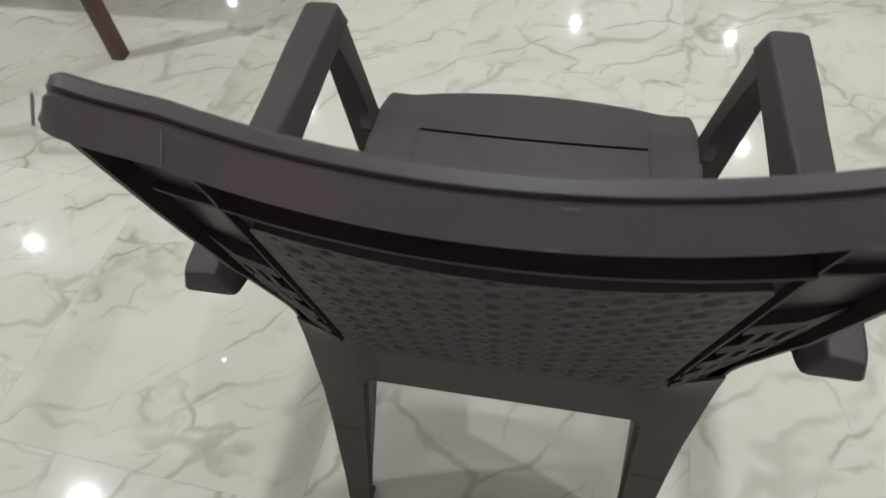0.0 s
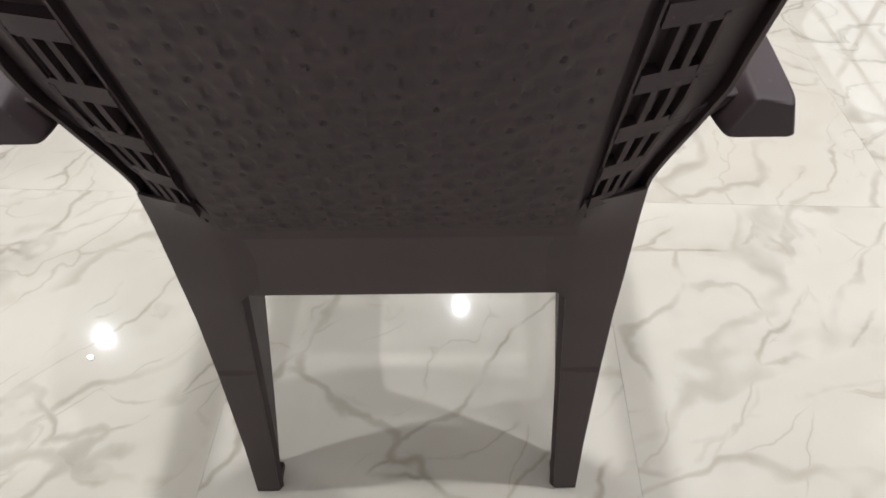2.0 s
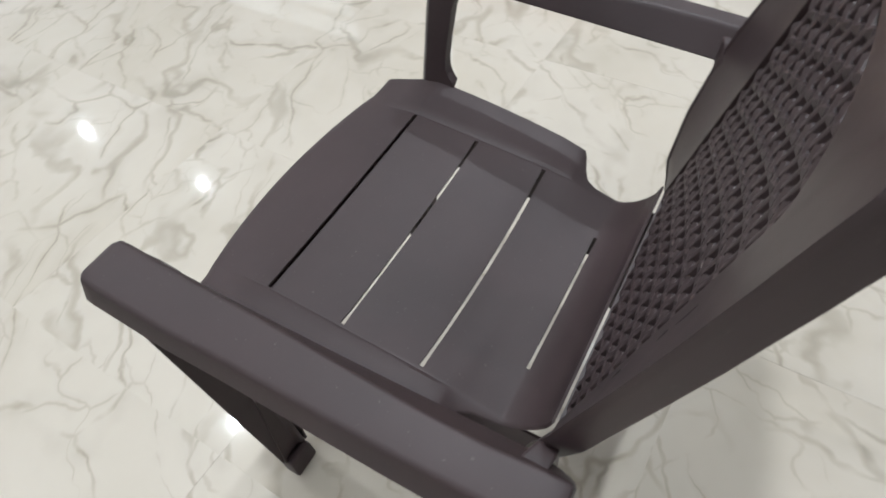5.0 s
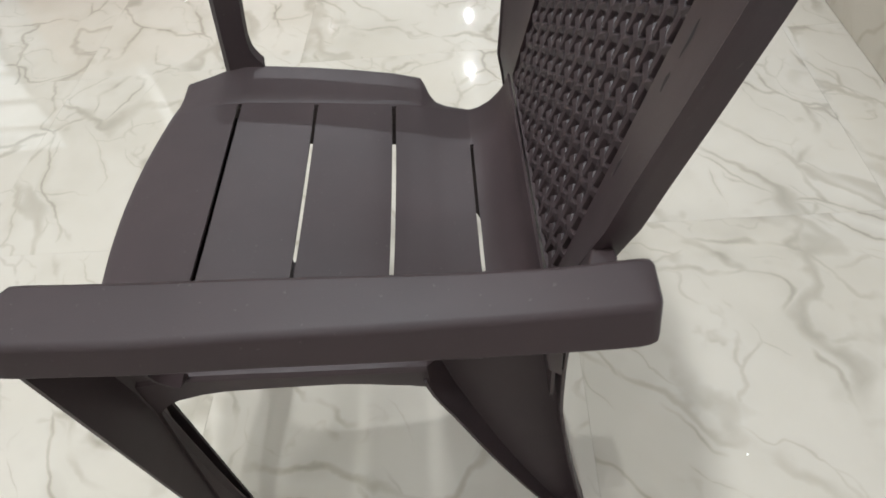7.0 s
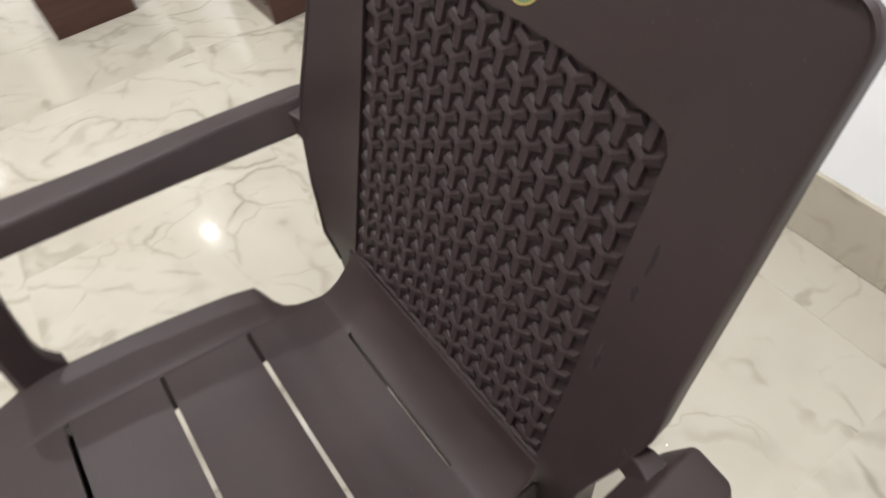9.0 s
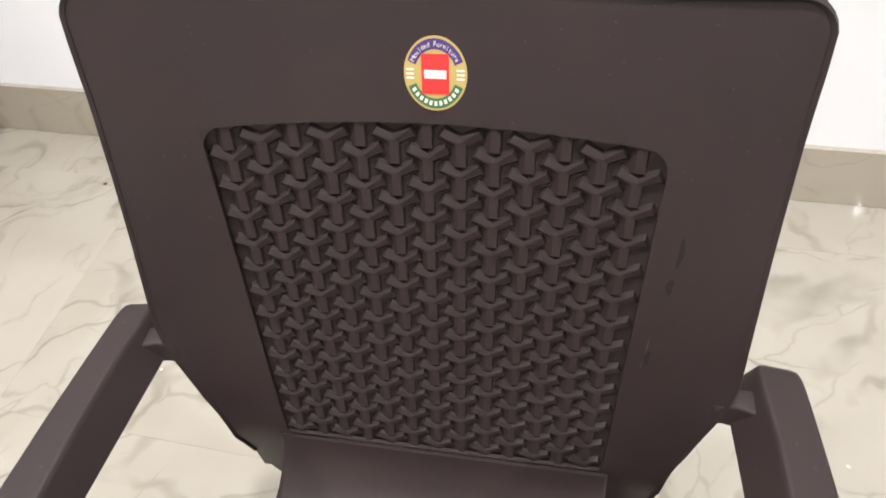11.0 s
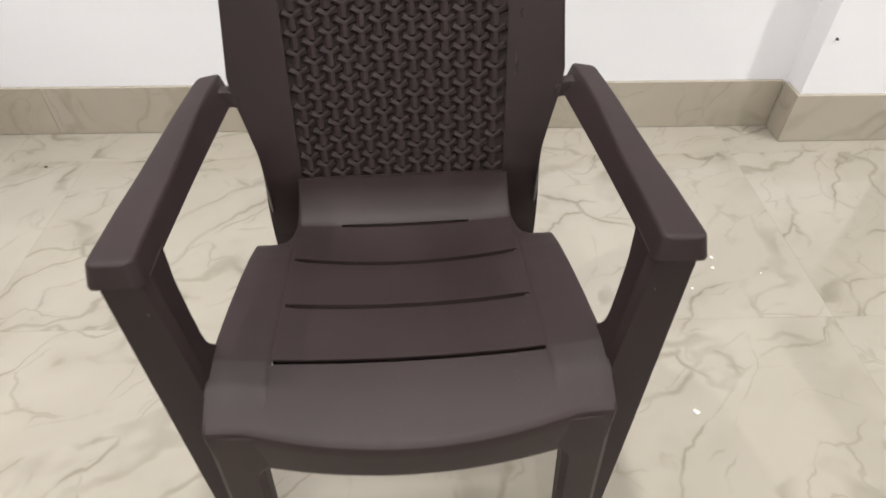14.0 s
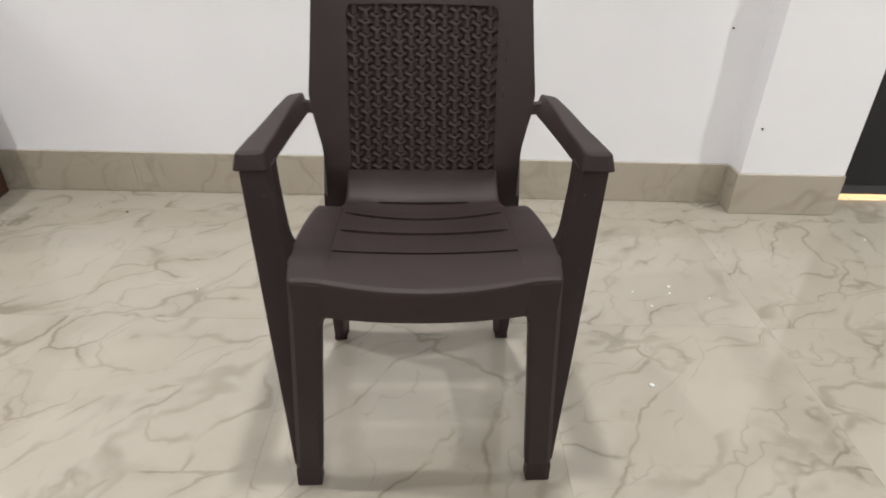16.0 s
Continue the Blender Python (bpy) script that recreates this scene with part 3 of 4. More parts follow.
# seat with four slots, front apron and side skirts
ROWS = [  # y, height in the middle, height at 0.15, half width, height at the edge, set back at the corners
    (-0.2600, 0.3990, 0.3965, 0.2095, 0.396, 0.0235), (-0.2625, 0.4200, 0.4180, 0.2095, 0.418, 0.0255), (-0.2630, 0.4400, 0.4430, 0.2095, 0.446, 0.0255),
    (-0.2628, 0.4490, 0.4535, 0.2095, 0.456, 0.0255), (-0.2612, 0.4525, 0.4570, 0.2095, 0.4588, 0.0255), (-0.2580, 0.4542, 0.4588, 0.2095, 0.4600, 0.0250),
    (-0.2520, 0.4552, 0.4598, 0.2100, 0.4608, 0.0230),
    (-0.2200, 0.4578, 0.4615, 0.2120, 0.4640, 0.0130), (-0.1900, 0.4590, 0.4630, 0.2130, 0.4700, 0.006), (-0.1635, 0.4590, 0.4637, 0.2130, 0.4735, 0.003),
    (-0.1585, 0.4588, 0.4636, 0.2130, 0.4735, 0.003), (-0.1200, 0.4530, 0.4590, 0.2118, 0.4690, 0.004), (-0.0735, 0.4455, 0.4532, 0.2102, 0.4630, 0.003),
    (-0.0685, 0.4448, 0.4526, 0.2100, 0.4620, 0.003), (-0.0250, 0.4350, 0.4465, 0.2080, 0.4550, 0.004), (0.0200, 0.4255, 0.4405, 0.2052, 0.4475, 0.001),
    (0.0250, 0.4245, 0.4398, 0.2048, 0.4465, 0.001), (0.0545, 0.4190, 0.4340, 0.2020, 0.4390, 0.0), (0.0580, 0.4185, 0.4330, 0.1960, 0.4350, 0.0),
    (0.0640, 0.4175, 0.4315, 0.1800, 0.4290, 0.0), (0.0720, 0.4160, 0.4290, 0.1670, 0.4260, 0.0),
    (0.0850, 0.4145, 0.4250, 0.1600, 0.4230, 0.0), (0.1110, 0.4140, 0.4195, 0.1560, 0.4180, 0.0),
    (0.1160, 0.4145, 0.4195, 0.1555, 0.4180, 0.0), (0.1260, 0.4180, 0.4225, 0.1545, 0.4210, 0.0), (0.1400, 0.4275, 0.4310, 0.1535, 0.4300, 0.0),
    (0.1520, 0.4410, 0.4430, 0.1530, 0.4425, 0.0), (0.1600, 0.4540, 0.4550, 0.1525, 0.4545, 0.0), (0.1645, 0.4680, 0.4690, 0.1520, 0.4690, 0.0),
]
ROWS += [tuple([y] + [lerp(y, [(r[0], r[k]) for r in ROWS]) for k in range(1, 6)]) for y in (-0.206, -0.178, -0.14, -0.05, 0.0, 0.038, 0.047)]
ROWS.sort(key=lambda r: r[0] if r[1] > 0.4526 or r[0] > -0.2 else -0.27 + (r[1] - 0.39) * 0.1)
SLOTS = {-0.1635: 0.151, -0.0735: 0.149, 0.0200: 0.149, 0.1110: 0.0933}      # front edge, half width
LIPS = {-0.0735: (-0.0016, 0.149), -0.0685: (0.0012, 0.149), 0.0200: (-0.0016, 0.149), 0.0250: (0.0012, 0.149), 0.1110: (-0.0012, 0.093), 0.1160: (0.0012, 0.093),
        -0.1585: (0.0006, 0.15)}      # lips along the slots
ARCH = [(-0.206, 0.392), (-0.19, 0.415), (-0.178, 0.4255), (-0.1635, 0.4335), (-0.14, 0.4395), (-0.12, 0.4410), (-0.0735, 0.4375), (-0.025, 0.4310),
        (0.0, 0.4240), (0.02, 0.4165), (0.038, 0.4095), (0.047, 0.4045), (0.0545, 0.4000)]
sx_in = sorted({round(v, 4) for v in list(np.linspace(-0.149, 0.149, 17)) + [-0.0933, 0.0933, -0.151, 0.151]})
half = [1, 1.15, 1.5, 2, 2.5, 2.9, 3, 3.2, 4, 5]
seat_cols = [-c for c in reversed(half)] + sx_in + half


def seat_point(row, c):
    y, zm, ze, xo, zo, back = row
    if abs(c) < 1:
        x = c
        z = zm + (ze - zm) * (x / 0.15) ** 2
    else:
        f = (min(3, abs(c)) - 0.93) / 2.07
        x = 0.1515 + (xo - 0.1515) * f
        step = min(0.0024, max(0.0, (zo - ze) * 0.4)) * lerp(y, [(-0.25, 0.0), (-0.2, 1.0)])
        z = ze + (step if abs(c) > 1 else 0.0) + (zo - ze - step) * f * (0.3 + 0.7 * f)
        if abs(c) == 3:
            z -= 0.0008
        if abs(c) > 3:
            zb = lerp(y, ARCH)
            x, z = {3.2: (xo + 0.0012, zo - 0.0032), 4: (xo + 0.0008, (zo + zb) / 2), 5: (xo - 0.0015, zb)}[abs(c)]
        x = math.copysign(x, c)
    if abs(c) < 1 and y in LIPS and abs(c) < LIPS[y][1]:
        z += LIPS[y][0]
    dy = back * min(1.0, (x / 0.172) ** 2)
    if 3 <= abs(c) and back > 0.02:
        dy += 0.004
    return (x, y + dy, z)


def seat_keep(i, j):
    a, b = seat_cols[j], seat_cols[j + 1]
    y = ROWS[i][0]
    if max(abs(a), abs(b)) > 3:
        return -0.21 < y < 0.05
    if y not in SLOTS or abs(a) >= 1 or abs(b) >= 1:
        return True
    return not (abs(a + b) / 2 < SLOTS[y])


bm = solid_grid([[seat_point(r, c) for c in seat_cols] for r in ROWS], 0.003, seat_keep, flip=False)
soften(bm, 0.0010, 48, 2)
seat = part("seat", bm, BROWN, chair, "slatted moulded seat with four narrow slots", 28)
# plates and fins under the slots
for x0, x1, y0, y1, z0 in ((-0.156, 0.156, -0.184, -0.115, 0.4395), ):
    bm = bmesh.new()
    box(bm, x0, x1, y0, y1, z0, z0 + 0.003)
    part("underplate", bm, BROWN, seat)
for side in (-1, 1):
    bm = bmesh.new()
    rows = []
    for r in ROWS:
        if -0.13 < r[0] < 0.05:
            x, y, z = seat_point(r, side * 0.151)
            rows.append([(x + side * 0.001, y, z - 0.0022), (x + side * 0.001, y, z - 0.060)])
    join(bm, solid_grid(rows, 0.0025))
    part("underrib", bm, BROWN, seat)
    bm = bmesh.new()
    box(bm, *sorted((side * 0.0965, side * 0.099)), 0.098, 0.126, 0.380, 0.412)
    part("underrib", bm, BROWN, seat)
for slot, wide in list(SLOTS.items())[1:]:
    row = next(r for r in ROWS if r[0] > slot)
    gap, deep = (0.017, 0.0235) if slot < 0.1 else (0.0012, 0.02)
    bm = bmesh.new()
    rows = []
    for c in np.linspace(-wide, wide, 13):
        x, y, z = seat_point(row, c)
        rows.append([(x, y + gap, z - 0.0025), (x, y + gap + 0.0005, z - deep)])
    join(bm, solid_grid(rows, 0.0025))
    part("fin", bm, BROWN, seat)


# front legs with the arm posts
def front_leg(side):
    bm = bmesh.new()
    po_x = [(0.0, 0.2365), (0.62, 0.2755)]
    po_y = [(0.0, -0.232), (0.3, -0.203), (0.62, -0.168)]
    # column under the seat's corner
    rows = []
    for z in (0.455, 0.43, 0.402, 0.395, 0.388, 0.378, 0.36, 0.30, 0.20, 0.10, 0.05):
        xi = lerp(z, [(0.05, 0.1915), (0.20, 0.181), (0.36, 0.1695), (0.378, 0.1675), (0.388, 0.164), (0.395, 0.159), (0.402, 0.151), (0.455, 0.150)])
        xo = lerp(z, [(0.05, 0.2335), (0.20, 0.2235), (0.448, 0.2085)])
        yf = lerp(z, [(0.05, -0.2385), (0.40, -0.2375), (0.455, -0.2365)])
        yfi = yf - 0.004 * max(0, min(1, (z - 0.3) / 0.1))
        yp, xp = lerp(z, po_y), lerp(z, po_x)
        rows.append([(xi, yf + 0.018, z), (xi, yfi + 0.004, z), (xi + 0.004, yfi, z), ((xi + xo) / 2, (yf + yfi) / 2, z), (xo - 0.006, yf, z), (xo, yf + 0.006, z),
                     (xo + 0.0005, max(yp, yf + 0.012) + 0.004, z)])
    join(bm, solid_grid(rows, 0.0035, flip=True))
    # post and its web, open to the outside, from the arm to the foot
    rows = []
    for z in (0.615, 0.58, 0.54, 0.51, 0.495, 0.487, 0.481, 0.476, 0.472, 0.468, 0.46, 0.452, 0.44, 0.42, 0.40, 0.38, 0.32, 0.24, 0.15, 0.05):
        xi = lerp(z, [(0.05, 0.199), (0.30, 0.2065), (0.46, 0.2135), (0.615, 0.2330)])
        yp, xp = lerp(z, po_y), lerp(z, po_x)
        yr = lerp(z, [(0.05, -0.2200), (0.16, -0.2160), (0.30, -0.2030), (0.38, -0.1930), (0.42, -0.1840), (0.44, -0.165), (0.452, -0.146), (0.46, -0.128), (0.466, -0.1265), (0.470, -0.1320), (0.474, -0.1370), (0.479, -0.1418), (0.487, -0.1462), (0.495, -0.1495), (0.51, -0.150), (0.56, -0.143), (0.60, -0.134), (0.615, -0.126)])
        lip = (xi + 0.011, yr - 0.001, z)
        if z < 0.476:
            lip = (xi - 0.006, yr - 0.001, z)
        rows.append([lip, (xi, yr, z), (xi - 0.0005, (yr + yp) / 2, z), (xi, yp + 0.005, z), (xi + 0.005, yp, z), ((xi + xp) / 2, yp, z), (xp, yp, z)])
    join(bm, solid_grid(rows, 0.0034, flip=True))
    # foot
    rows = []
    for z, g in ((0.0, -0.001), (0.006, 0.0008), (0.04, 0.0006), (0.052, -0.0015)):
        rows.append([(0.1925 - g, -0.240 - g, z), (0.237 + g, -0.240 - g, z), (0.237 + g, -0.213 + g, z), (0.1925 - g, -0.213 + g, z)])
    b = bmesh.new()
    vs = [[b.verts.new(p) for p in r] for r in rows]
    b.faces.new(vs[0]), b.faces.new(vs[-1])
    for r, q in zip(vs, vs[1:]):
        for k in range(4):
            b.faces.new([r[k], r[(k + 1) % 4], q[(k + 1) % 4], q[k]])
    soften(b, 0.003, 60, 2)
    join(bm, b)
    if side < 0:
        mirrored(bm)
    leg = part("front_leg", bm, BROWN, chair, "tapering channel-shaped leg that runs up into the arm", 40)
    b = bmesh.new()
    bmesh.ops.create_uvsphere(b, u_segments=10, v_segments=6, radius=1.0, matrix=pose(side * 0.2415, lerp(0.575, po_y) - 0.0012, 0.575) @ Matrix.Diagonal((0.0016, 0.0030, 0.0026, 1)))
    part("scuff_glint", b, SCUFF_GLINT, leg, "small pale mark with a painted glint")
    return leg


# rear legs, open to the outside
def rear_leg(side):
    bm = bmesh.new()
    rows = []
    for z in (0.422, 0.412, 0.40, 0.375, 0.34, 0.28, 0.20, 0.12, 0.05, 0.002):
        xi = lerp(z, [(0.0, 0.1855), (0.22, 0.169), (0.3625, 0.1565), (0.38, 0.1550), (0.445, 0.1550)])
        xo = lerp(z, [(0.0, 0.2170), (0.10, 0.2145), (0.25, 0.2120), (0.36, 0.2098), (0.40, 0.2085), (0.445, 0.2062)])
        yf = lerp(z, [(0.0, 0.194), (0.10, 0.1530), (0.20, 0.1170), (0.31, 0.0815), (0.36, 0.067), (0.415, 0.055), (0.445, 0.052)])
        yr = lerp(z, [(0.0, 0.2265), (0.10, 0.207), (0.25, 0.184), (0.34, 0.1735), (0.365, 0.1726), (0.38, 0.1722), (0.41, 0.1720), (0.445, 0.1720)])
        ym = yr - lerp(z, [(0.34, 0.0), (0.38, 0.004), (0.41, 0.006)])
        xw = xi + 0.001
        rows.append([(xo - 0.004 + 0.006 * lerp(z, [(0.34, 0.0), (0.40, 1.0)]), yf, z), ((xo + xw) / 2 + 0.003, yf, z), (xw + 0.009 * min(1.0, (0.412 - z) / 0.05), yf + 0.0005, z), (xw + 0.005 * min(1.0, (0.412 - z) / 0.05), (yf + yr) / 2, z), (xi, ym - 0.004, z), (xi + 0.004, ym, z), ((xi + xo) / 2, (ym + yr) / 2, z), (xo, yr, z)])
    join(bm, solid_grid(rows, 0.0027, flip=False))
    b = bmesh.new()
    box(b, 0.1857, 0.2158, 0.1915, 0.2262, 0.0, 0.012, 0.002)
    join(bm, b)
    if side < 0:
        mirrored(bm)
    leg = part("rear_leg", bm, BROWN, chair, "wide tapering channel-shaped rear leg", 40)
    # its smooth rear face, which runs up to the grille
    bm = bmesh.new()
    rows = []
    for z in (0.008, 0.05, 0.10, 0.15, 0.20, 0.25, 0.30, 0.34, 0.365, 0.38, 0.395, 0.405, 0.418, 0.43, 0.445, 0.46, 0.475, 0.49, 0.505, 0.517):
        xi = lerp(z, [(0.0, 0.1875), (0.22, 0.1710), (0.3625, 0.1590), (0.38, 0.1565), (0.418, 0.1490), (0.517, 0.1535)])
        xo = lerp(z, [(0.0, 0.2170), (0.10, 0.2145), (0.25, 0.2120), (0.36, 0.2098), (0.40, 0.2085), (0.445, 0.2060), (0.47, 0.2045), (0.49, 0.2025), (0.517, 0.2000)])
        yo = 0.0006 + lerp(z, [(0.0, 0.2265), (0.10, 0.207), (0.25, 0.184), (0.34, 0.1735), (0.365, 0.1726), (0.38, 0.1722), (0.418, 0.1720), (0.47, 0.1727), (0.517, 0.1775)])
        yi = yo if z < 0.38 else lerp(z, [(0.38, 0.1726), (0.418, 0.1705), (0.445, 0.1704), (0.46, 0.1710), (0.48, 0.1745), (0.495, 0.1805), (0.517, 0.1915)])
        in_by = lerp(z, [(0.366, 0.0), (0.38, 0.018), (0.45, 0.016), (0.475, 0.002)])          # where it fades into the back
        sunk = min(1.0, in_by / 0.012)
        rows.append([(xi - in_by, yi + (back_y(xi - in_by, z) + SHEET - 0.0031 - yi) * sunk, z)] + [(xi + (xo - xi) * f, yi + (yo - yi) * (f * 0.75 + f * f * 0.25), z) for f in (0.04, 0.2, 0.4, 0.6, 0.8, 1)])
    join(bm, solid_grid(rows, 0.0027, flip=True))
    if side < 0:
        mirrored(bm)
    part("rear_face", bm, BROWN_SMOOTH, leg, "smooth rear face running up into the back", 60)


# armrests
def armrest(side):
    bm = bmesh.new()
    stations = [(-0.1735, 0.5), (-0.1715, 0.82), (-0.167, 0.98), (-0.158, 1.0), (-0.13, 1.0), (-0.09, 1.0), (-0.03, 1.0), (0.04, 1.0), (0.10, 1.0), (0.15, 1.0),
                (0.18, 1.0), (0.194, 1.0), (0.2005, 0.985), (0.2045, 0.94), (0.2065, 0.82)]
    rings = []
    for y, s in stations:
        xi = lerp(y, [(-0.175, 0.2350), (-0.10, 0.2370), (0.0, 0.2378), (0.08, 0.2405), (0.14, 0.2405), (0.18, 0.2370), (0.207, 0.2345)])
        xo = lerp(y, [(-0.175, 0.2795), (-0.09, 0.2805), (0.03, 0.2755), (0.12, 0.2715), (0.19, 0.2665), (0.207, 0.2640)])
        zt = lerp(y, [(-0.175, 0.6405), (-0.10, 0.6350), (0.0, 0.6290), (0.10, 0.6245), (0.207, 0.6185)])
        zo = zt - lerp(y, [(-0.175, 0.0005), (-0.1, 0.0025), (0.0, 0.0035), (0.207, 0.0040)])
        apart = lerp(y, [(-0.05, 0.0), (0.20, 0.007 if side > 0 else 0.004)])
        xi, xo = xi + apart * 0.4, xo + apart
        h = zt - lerp(y, [(-0.175, 0.6120), (0.0, 0.6000), (0.207, 0.5855)])
        xq = xo + lerp(y, [(-0.175, 0.004), (0.0, 0.006), (0.207, 0.0085)])
        ahead = lerp(y, [(-0.174, 0.007), (-0.15, 0.004), (-0.1, 0.0)])
        xb = lerp(y, [(-0.175, 0.2305), (0.0, 0.2290), (0.163, 0.2245), (0.18, 0.2240), (0.207, 0.2290)])
        zb = zt - h
        cx, cz = (xi + xo) / 2, zt - h / 2
        ring = []
        for (qx, qz), corner, r in (((1, 1), (xo, zo), 0.0050), ((-1, 1), (xi, zt), 0.0050), ((-1, -1), (xb, zb), 0.003), ((1, -1), (xq, zb), 0.0025)):
            mx, mz = corner[0] - qx * r, corner[1] - qz * r
            base = math.atan2(qz, qx) - math.pi / 4
            for a in (0, 0.5, 1):
                t = base + a * math.pi / 2
                ring.append((cx + (mx + math.cos(t) * r - cx) * s, y - (ahead if qz < 0 else 0.0), cz + (mz + math.sin(t) * r - cz) * (0.35 + 0.65 * s)))
        rings.append([bm.verts.new(p) for p in ring])
    for r, q in zip(rings, rings[1:]):
        for k in range(12):
            bm.faces.new([r[k], r[(k + 1) % 12], q[(k + 1) % 12], q[k]])
    bm.faces.new(rings[0]), bm.faces.new(rings[-1])
    # neck that ties the arm to the backrest
    b = bmesh.new()
    loops = []
    for x, zb in ((0.2085, 0.5790), (0.2125, 0.5815), (0.2165, 0.5845), (0.2205, 0.5868), (0.2255, 0.5875), (0.2315, 0.5870), (0.2400, 0.5865), (0.2480, 0.5870)):
        zt = lerp(x, [(0.2085, 0.5960), (0.2165, 0.6020), (0.2205, 0.6055), (0.2255, 0.6085), (0.24, 0.6105)])
        y0 = lerp(x, [(0.2085, back_y(0.2085, 0.579) + 0.0006), (0.2125, 0.1727), (0.2165, 0.1712), (0.2205, 0.1702), (0.2255, 0.1690), (0.24, 0.1650), (0.248, 0.163)])
        y1, lean = lerp(x, [(0.2085, 0.1835), (0.24, 0.1850), (0.248, 0.19)]), (zt - zb) * lerp(x, [(0.2085, 0.35), (0.2205, 0.30), (0.248, 0.1)])
        loops.append([b.verts.new(q) for q in ((x, y0, zb), (x, y1, zb), (x, y1 + lean, zt), (x, y0 + lean, zt))])
    for r, q in zip(loops, loops[1:]):
        for k in range(4):
            b.faces.new([r[k], r[(k + 1) % 4], q[(k + 1) % 4], q[k]])
    b.faces.new(loops[0]), b.faces.new(loops[-1])
    soften(b, 0.0022, 60, 3)
    join(bm, b)
    if side < 0:
        mirrored(bm)
    return part("armrest", bm, BROWN, chair, "flat dark brown plastic armrest with rounded edges", 50)


for side in (-1, 1):
    front_leg(side), rear_leg(side), armrest(side)


# ---- other furniture ----
def legs(root, mat, x0, x1, y0, y1, h, w=0.04):
    for x in (x0, x1 - w):
        for y in (y0, y1 - w):
            bm = bmesh.new()
            box(bm, x, x + w, y, y + w, 0, h, 0.003)
            part("leg", bm, mat, root)


def cabinet():
    root = thing("cabinet", "dark brown wooden cabinet standing by the white wall", "cabinet")
    bm = bmesh.new()
    box(bm, -1.9, -1.474, 0.581, 1.055, 0.0, 0.74, 0.003)
    part("body", bm, DARK_WOOD, root)
    bm = bmesh.new()
    box(bm, -1.905, -1.47, 0.575, 1.058, 0.7405, 0.765, 0.003)
    part("top", bm, DARK_WOOD, root)
    bm = bmesh.new()
    box(bm, -1.885, -1.49, 0.5765, 0.5805, 0.06, 0.70, 0.001)
    part("door", bm, DARK_WOOD, root)
    bm = bmesh.new()
    box(bm, -1.548, -1.528, 0.5745, 0.5762, 0.225, 0.265)
    part("paper_tag", bm, PAPER, root, "small white paper tag")
    return root


def low_block():
    root = thing("side_table", "dark brown wooden side table on the tiled floor", "table")
    bm = bmesh.new()
    box(bm, -2.3, -1.905, 0.016, 0.28, 0.0, 0.42, 0.003)
    part("body", bm, DARK_WOOD, root)
    bm = bmesh.new()
    box(bm, -2.305, -1.9, 0.011, 0.285, 0.4205, 0.445, 0.003)
    part("top", bm, DARK_WOOD, root)
    return root


def chest():
    root = thing("chest", "glossy tan wooden chest on the tiled floor", "chest")
    bm = bmesh.new()
    box(bm, -2.2, -1.745, -1.5, -0.385, 0.02, 0.44, 0.004)
    part("body", bm, TAN_WOOD, root)
    bm = bmesh.new()
    box(bm, -2.19, -1.755, -1.49, -0.395, 0.0, 0.0195)
    part("plinth", bm, DARK_WOOD, root, "dark recessed plinth")
    bm = bmesh.new()
    box(bm, -2.205, -1.74, -1.505, -0.38, 0.4405, 0.465, 0.004)
    part("lid", bm, TAN_WOOD, root)
    return root


def far_table():
    """Only one leg of it and its reflection come into view."""
    root = thing("dining_table", "dark brown wooden table with slim square legs", "table")
    legs(root, DARK_WOOD, 1.195, 2.2, -1.9, -0.84, 0.72, 0.038)
    bm = bmesh.new()
    box(bm, 1.17, 2.225, -1.925, -0.815, 0.7205, 0.75, 0.004)
    part("tabletop", bm, DARK_WOOD, root)
    return root


cabinet(), low_block(), chest(), far_table()

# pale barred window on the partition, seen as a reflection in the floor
slab("wall_partition", -3.35, -3.2, -6.5, -2.3, 0, CEILING, DIMMED_WALL, "partition wall with a barred window, its white paint dimmed")
window = thing("window_1", "window with pale panes between dark bars", "window", ROOM, kind="structure")
for i in range(2):
    for j in range(5):
        bm = bmesh.new()
        box(bm, -3.199, -3.19, -4.9 + 0.9 * i, -4.08 + 0.9 * i, 0.95 + 0.24 * j, 1.14 + 0.24 * j)
        part("pane", bm, PANE, window)
bm = bmesh.new()
for y in (-4.98, -4.06, -3.16):
    box(bm, -3.199, -3.175, y, y + 0.06, 0.9, 2.16)
for j in range(6):
    box(bm, -3.199, -3.176, -4.9, -3.16, 0.9 + 0.24 * j, 0.935 + 0.24 * j)
part("window_frame", bm, GREY_FRAME, window)


# ---- sticker on the backrest ----
def disc(bm, r0, r1, a0, a1, z, n=40):
    """A ring sector, flat, in the xy plane."""
    full = abs(a1 - a0) > 359.9
    for k in range(n):
        t0, t1 = (radians(a0 + (a1 - a0) * (k + d) / n) for d in (0, 1))
        pts = [(r1 * math.cos(t0), r1 * math.sin(t0), z), (r1 * math.cos(t1), r1 * math.sin(t1), z)]
        if r0 > 0:
            pts += [(r0 * math.cos(t1), r0 * math.sin(t1), z), (r0 * math.cos(t0), r0 * math.sin(t0), z)]
        else:
            pts += [(0, 0, z)]
        bm.faces.new([bm.verts.new(p) for p in pts])
    bmesh.ops.remove_doubles(bm, verts=bm.verts, dist=1e-5)


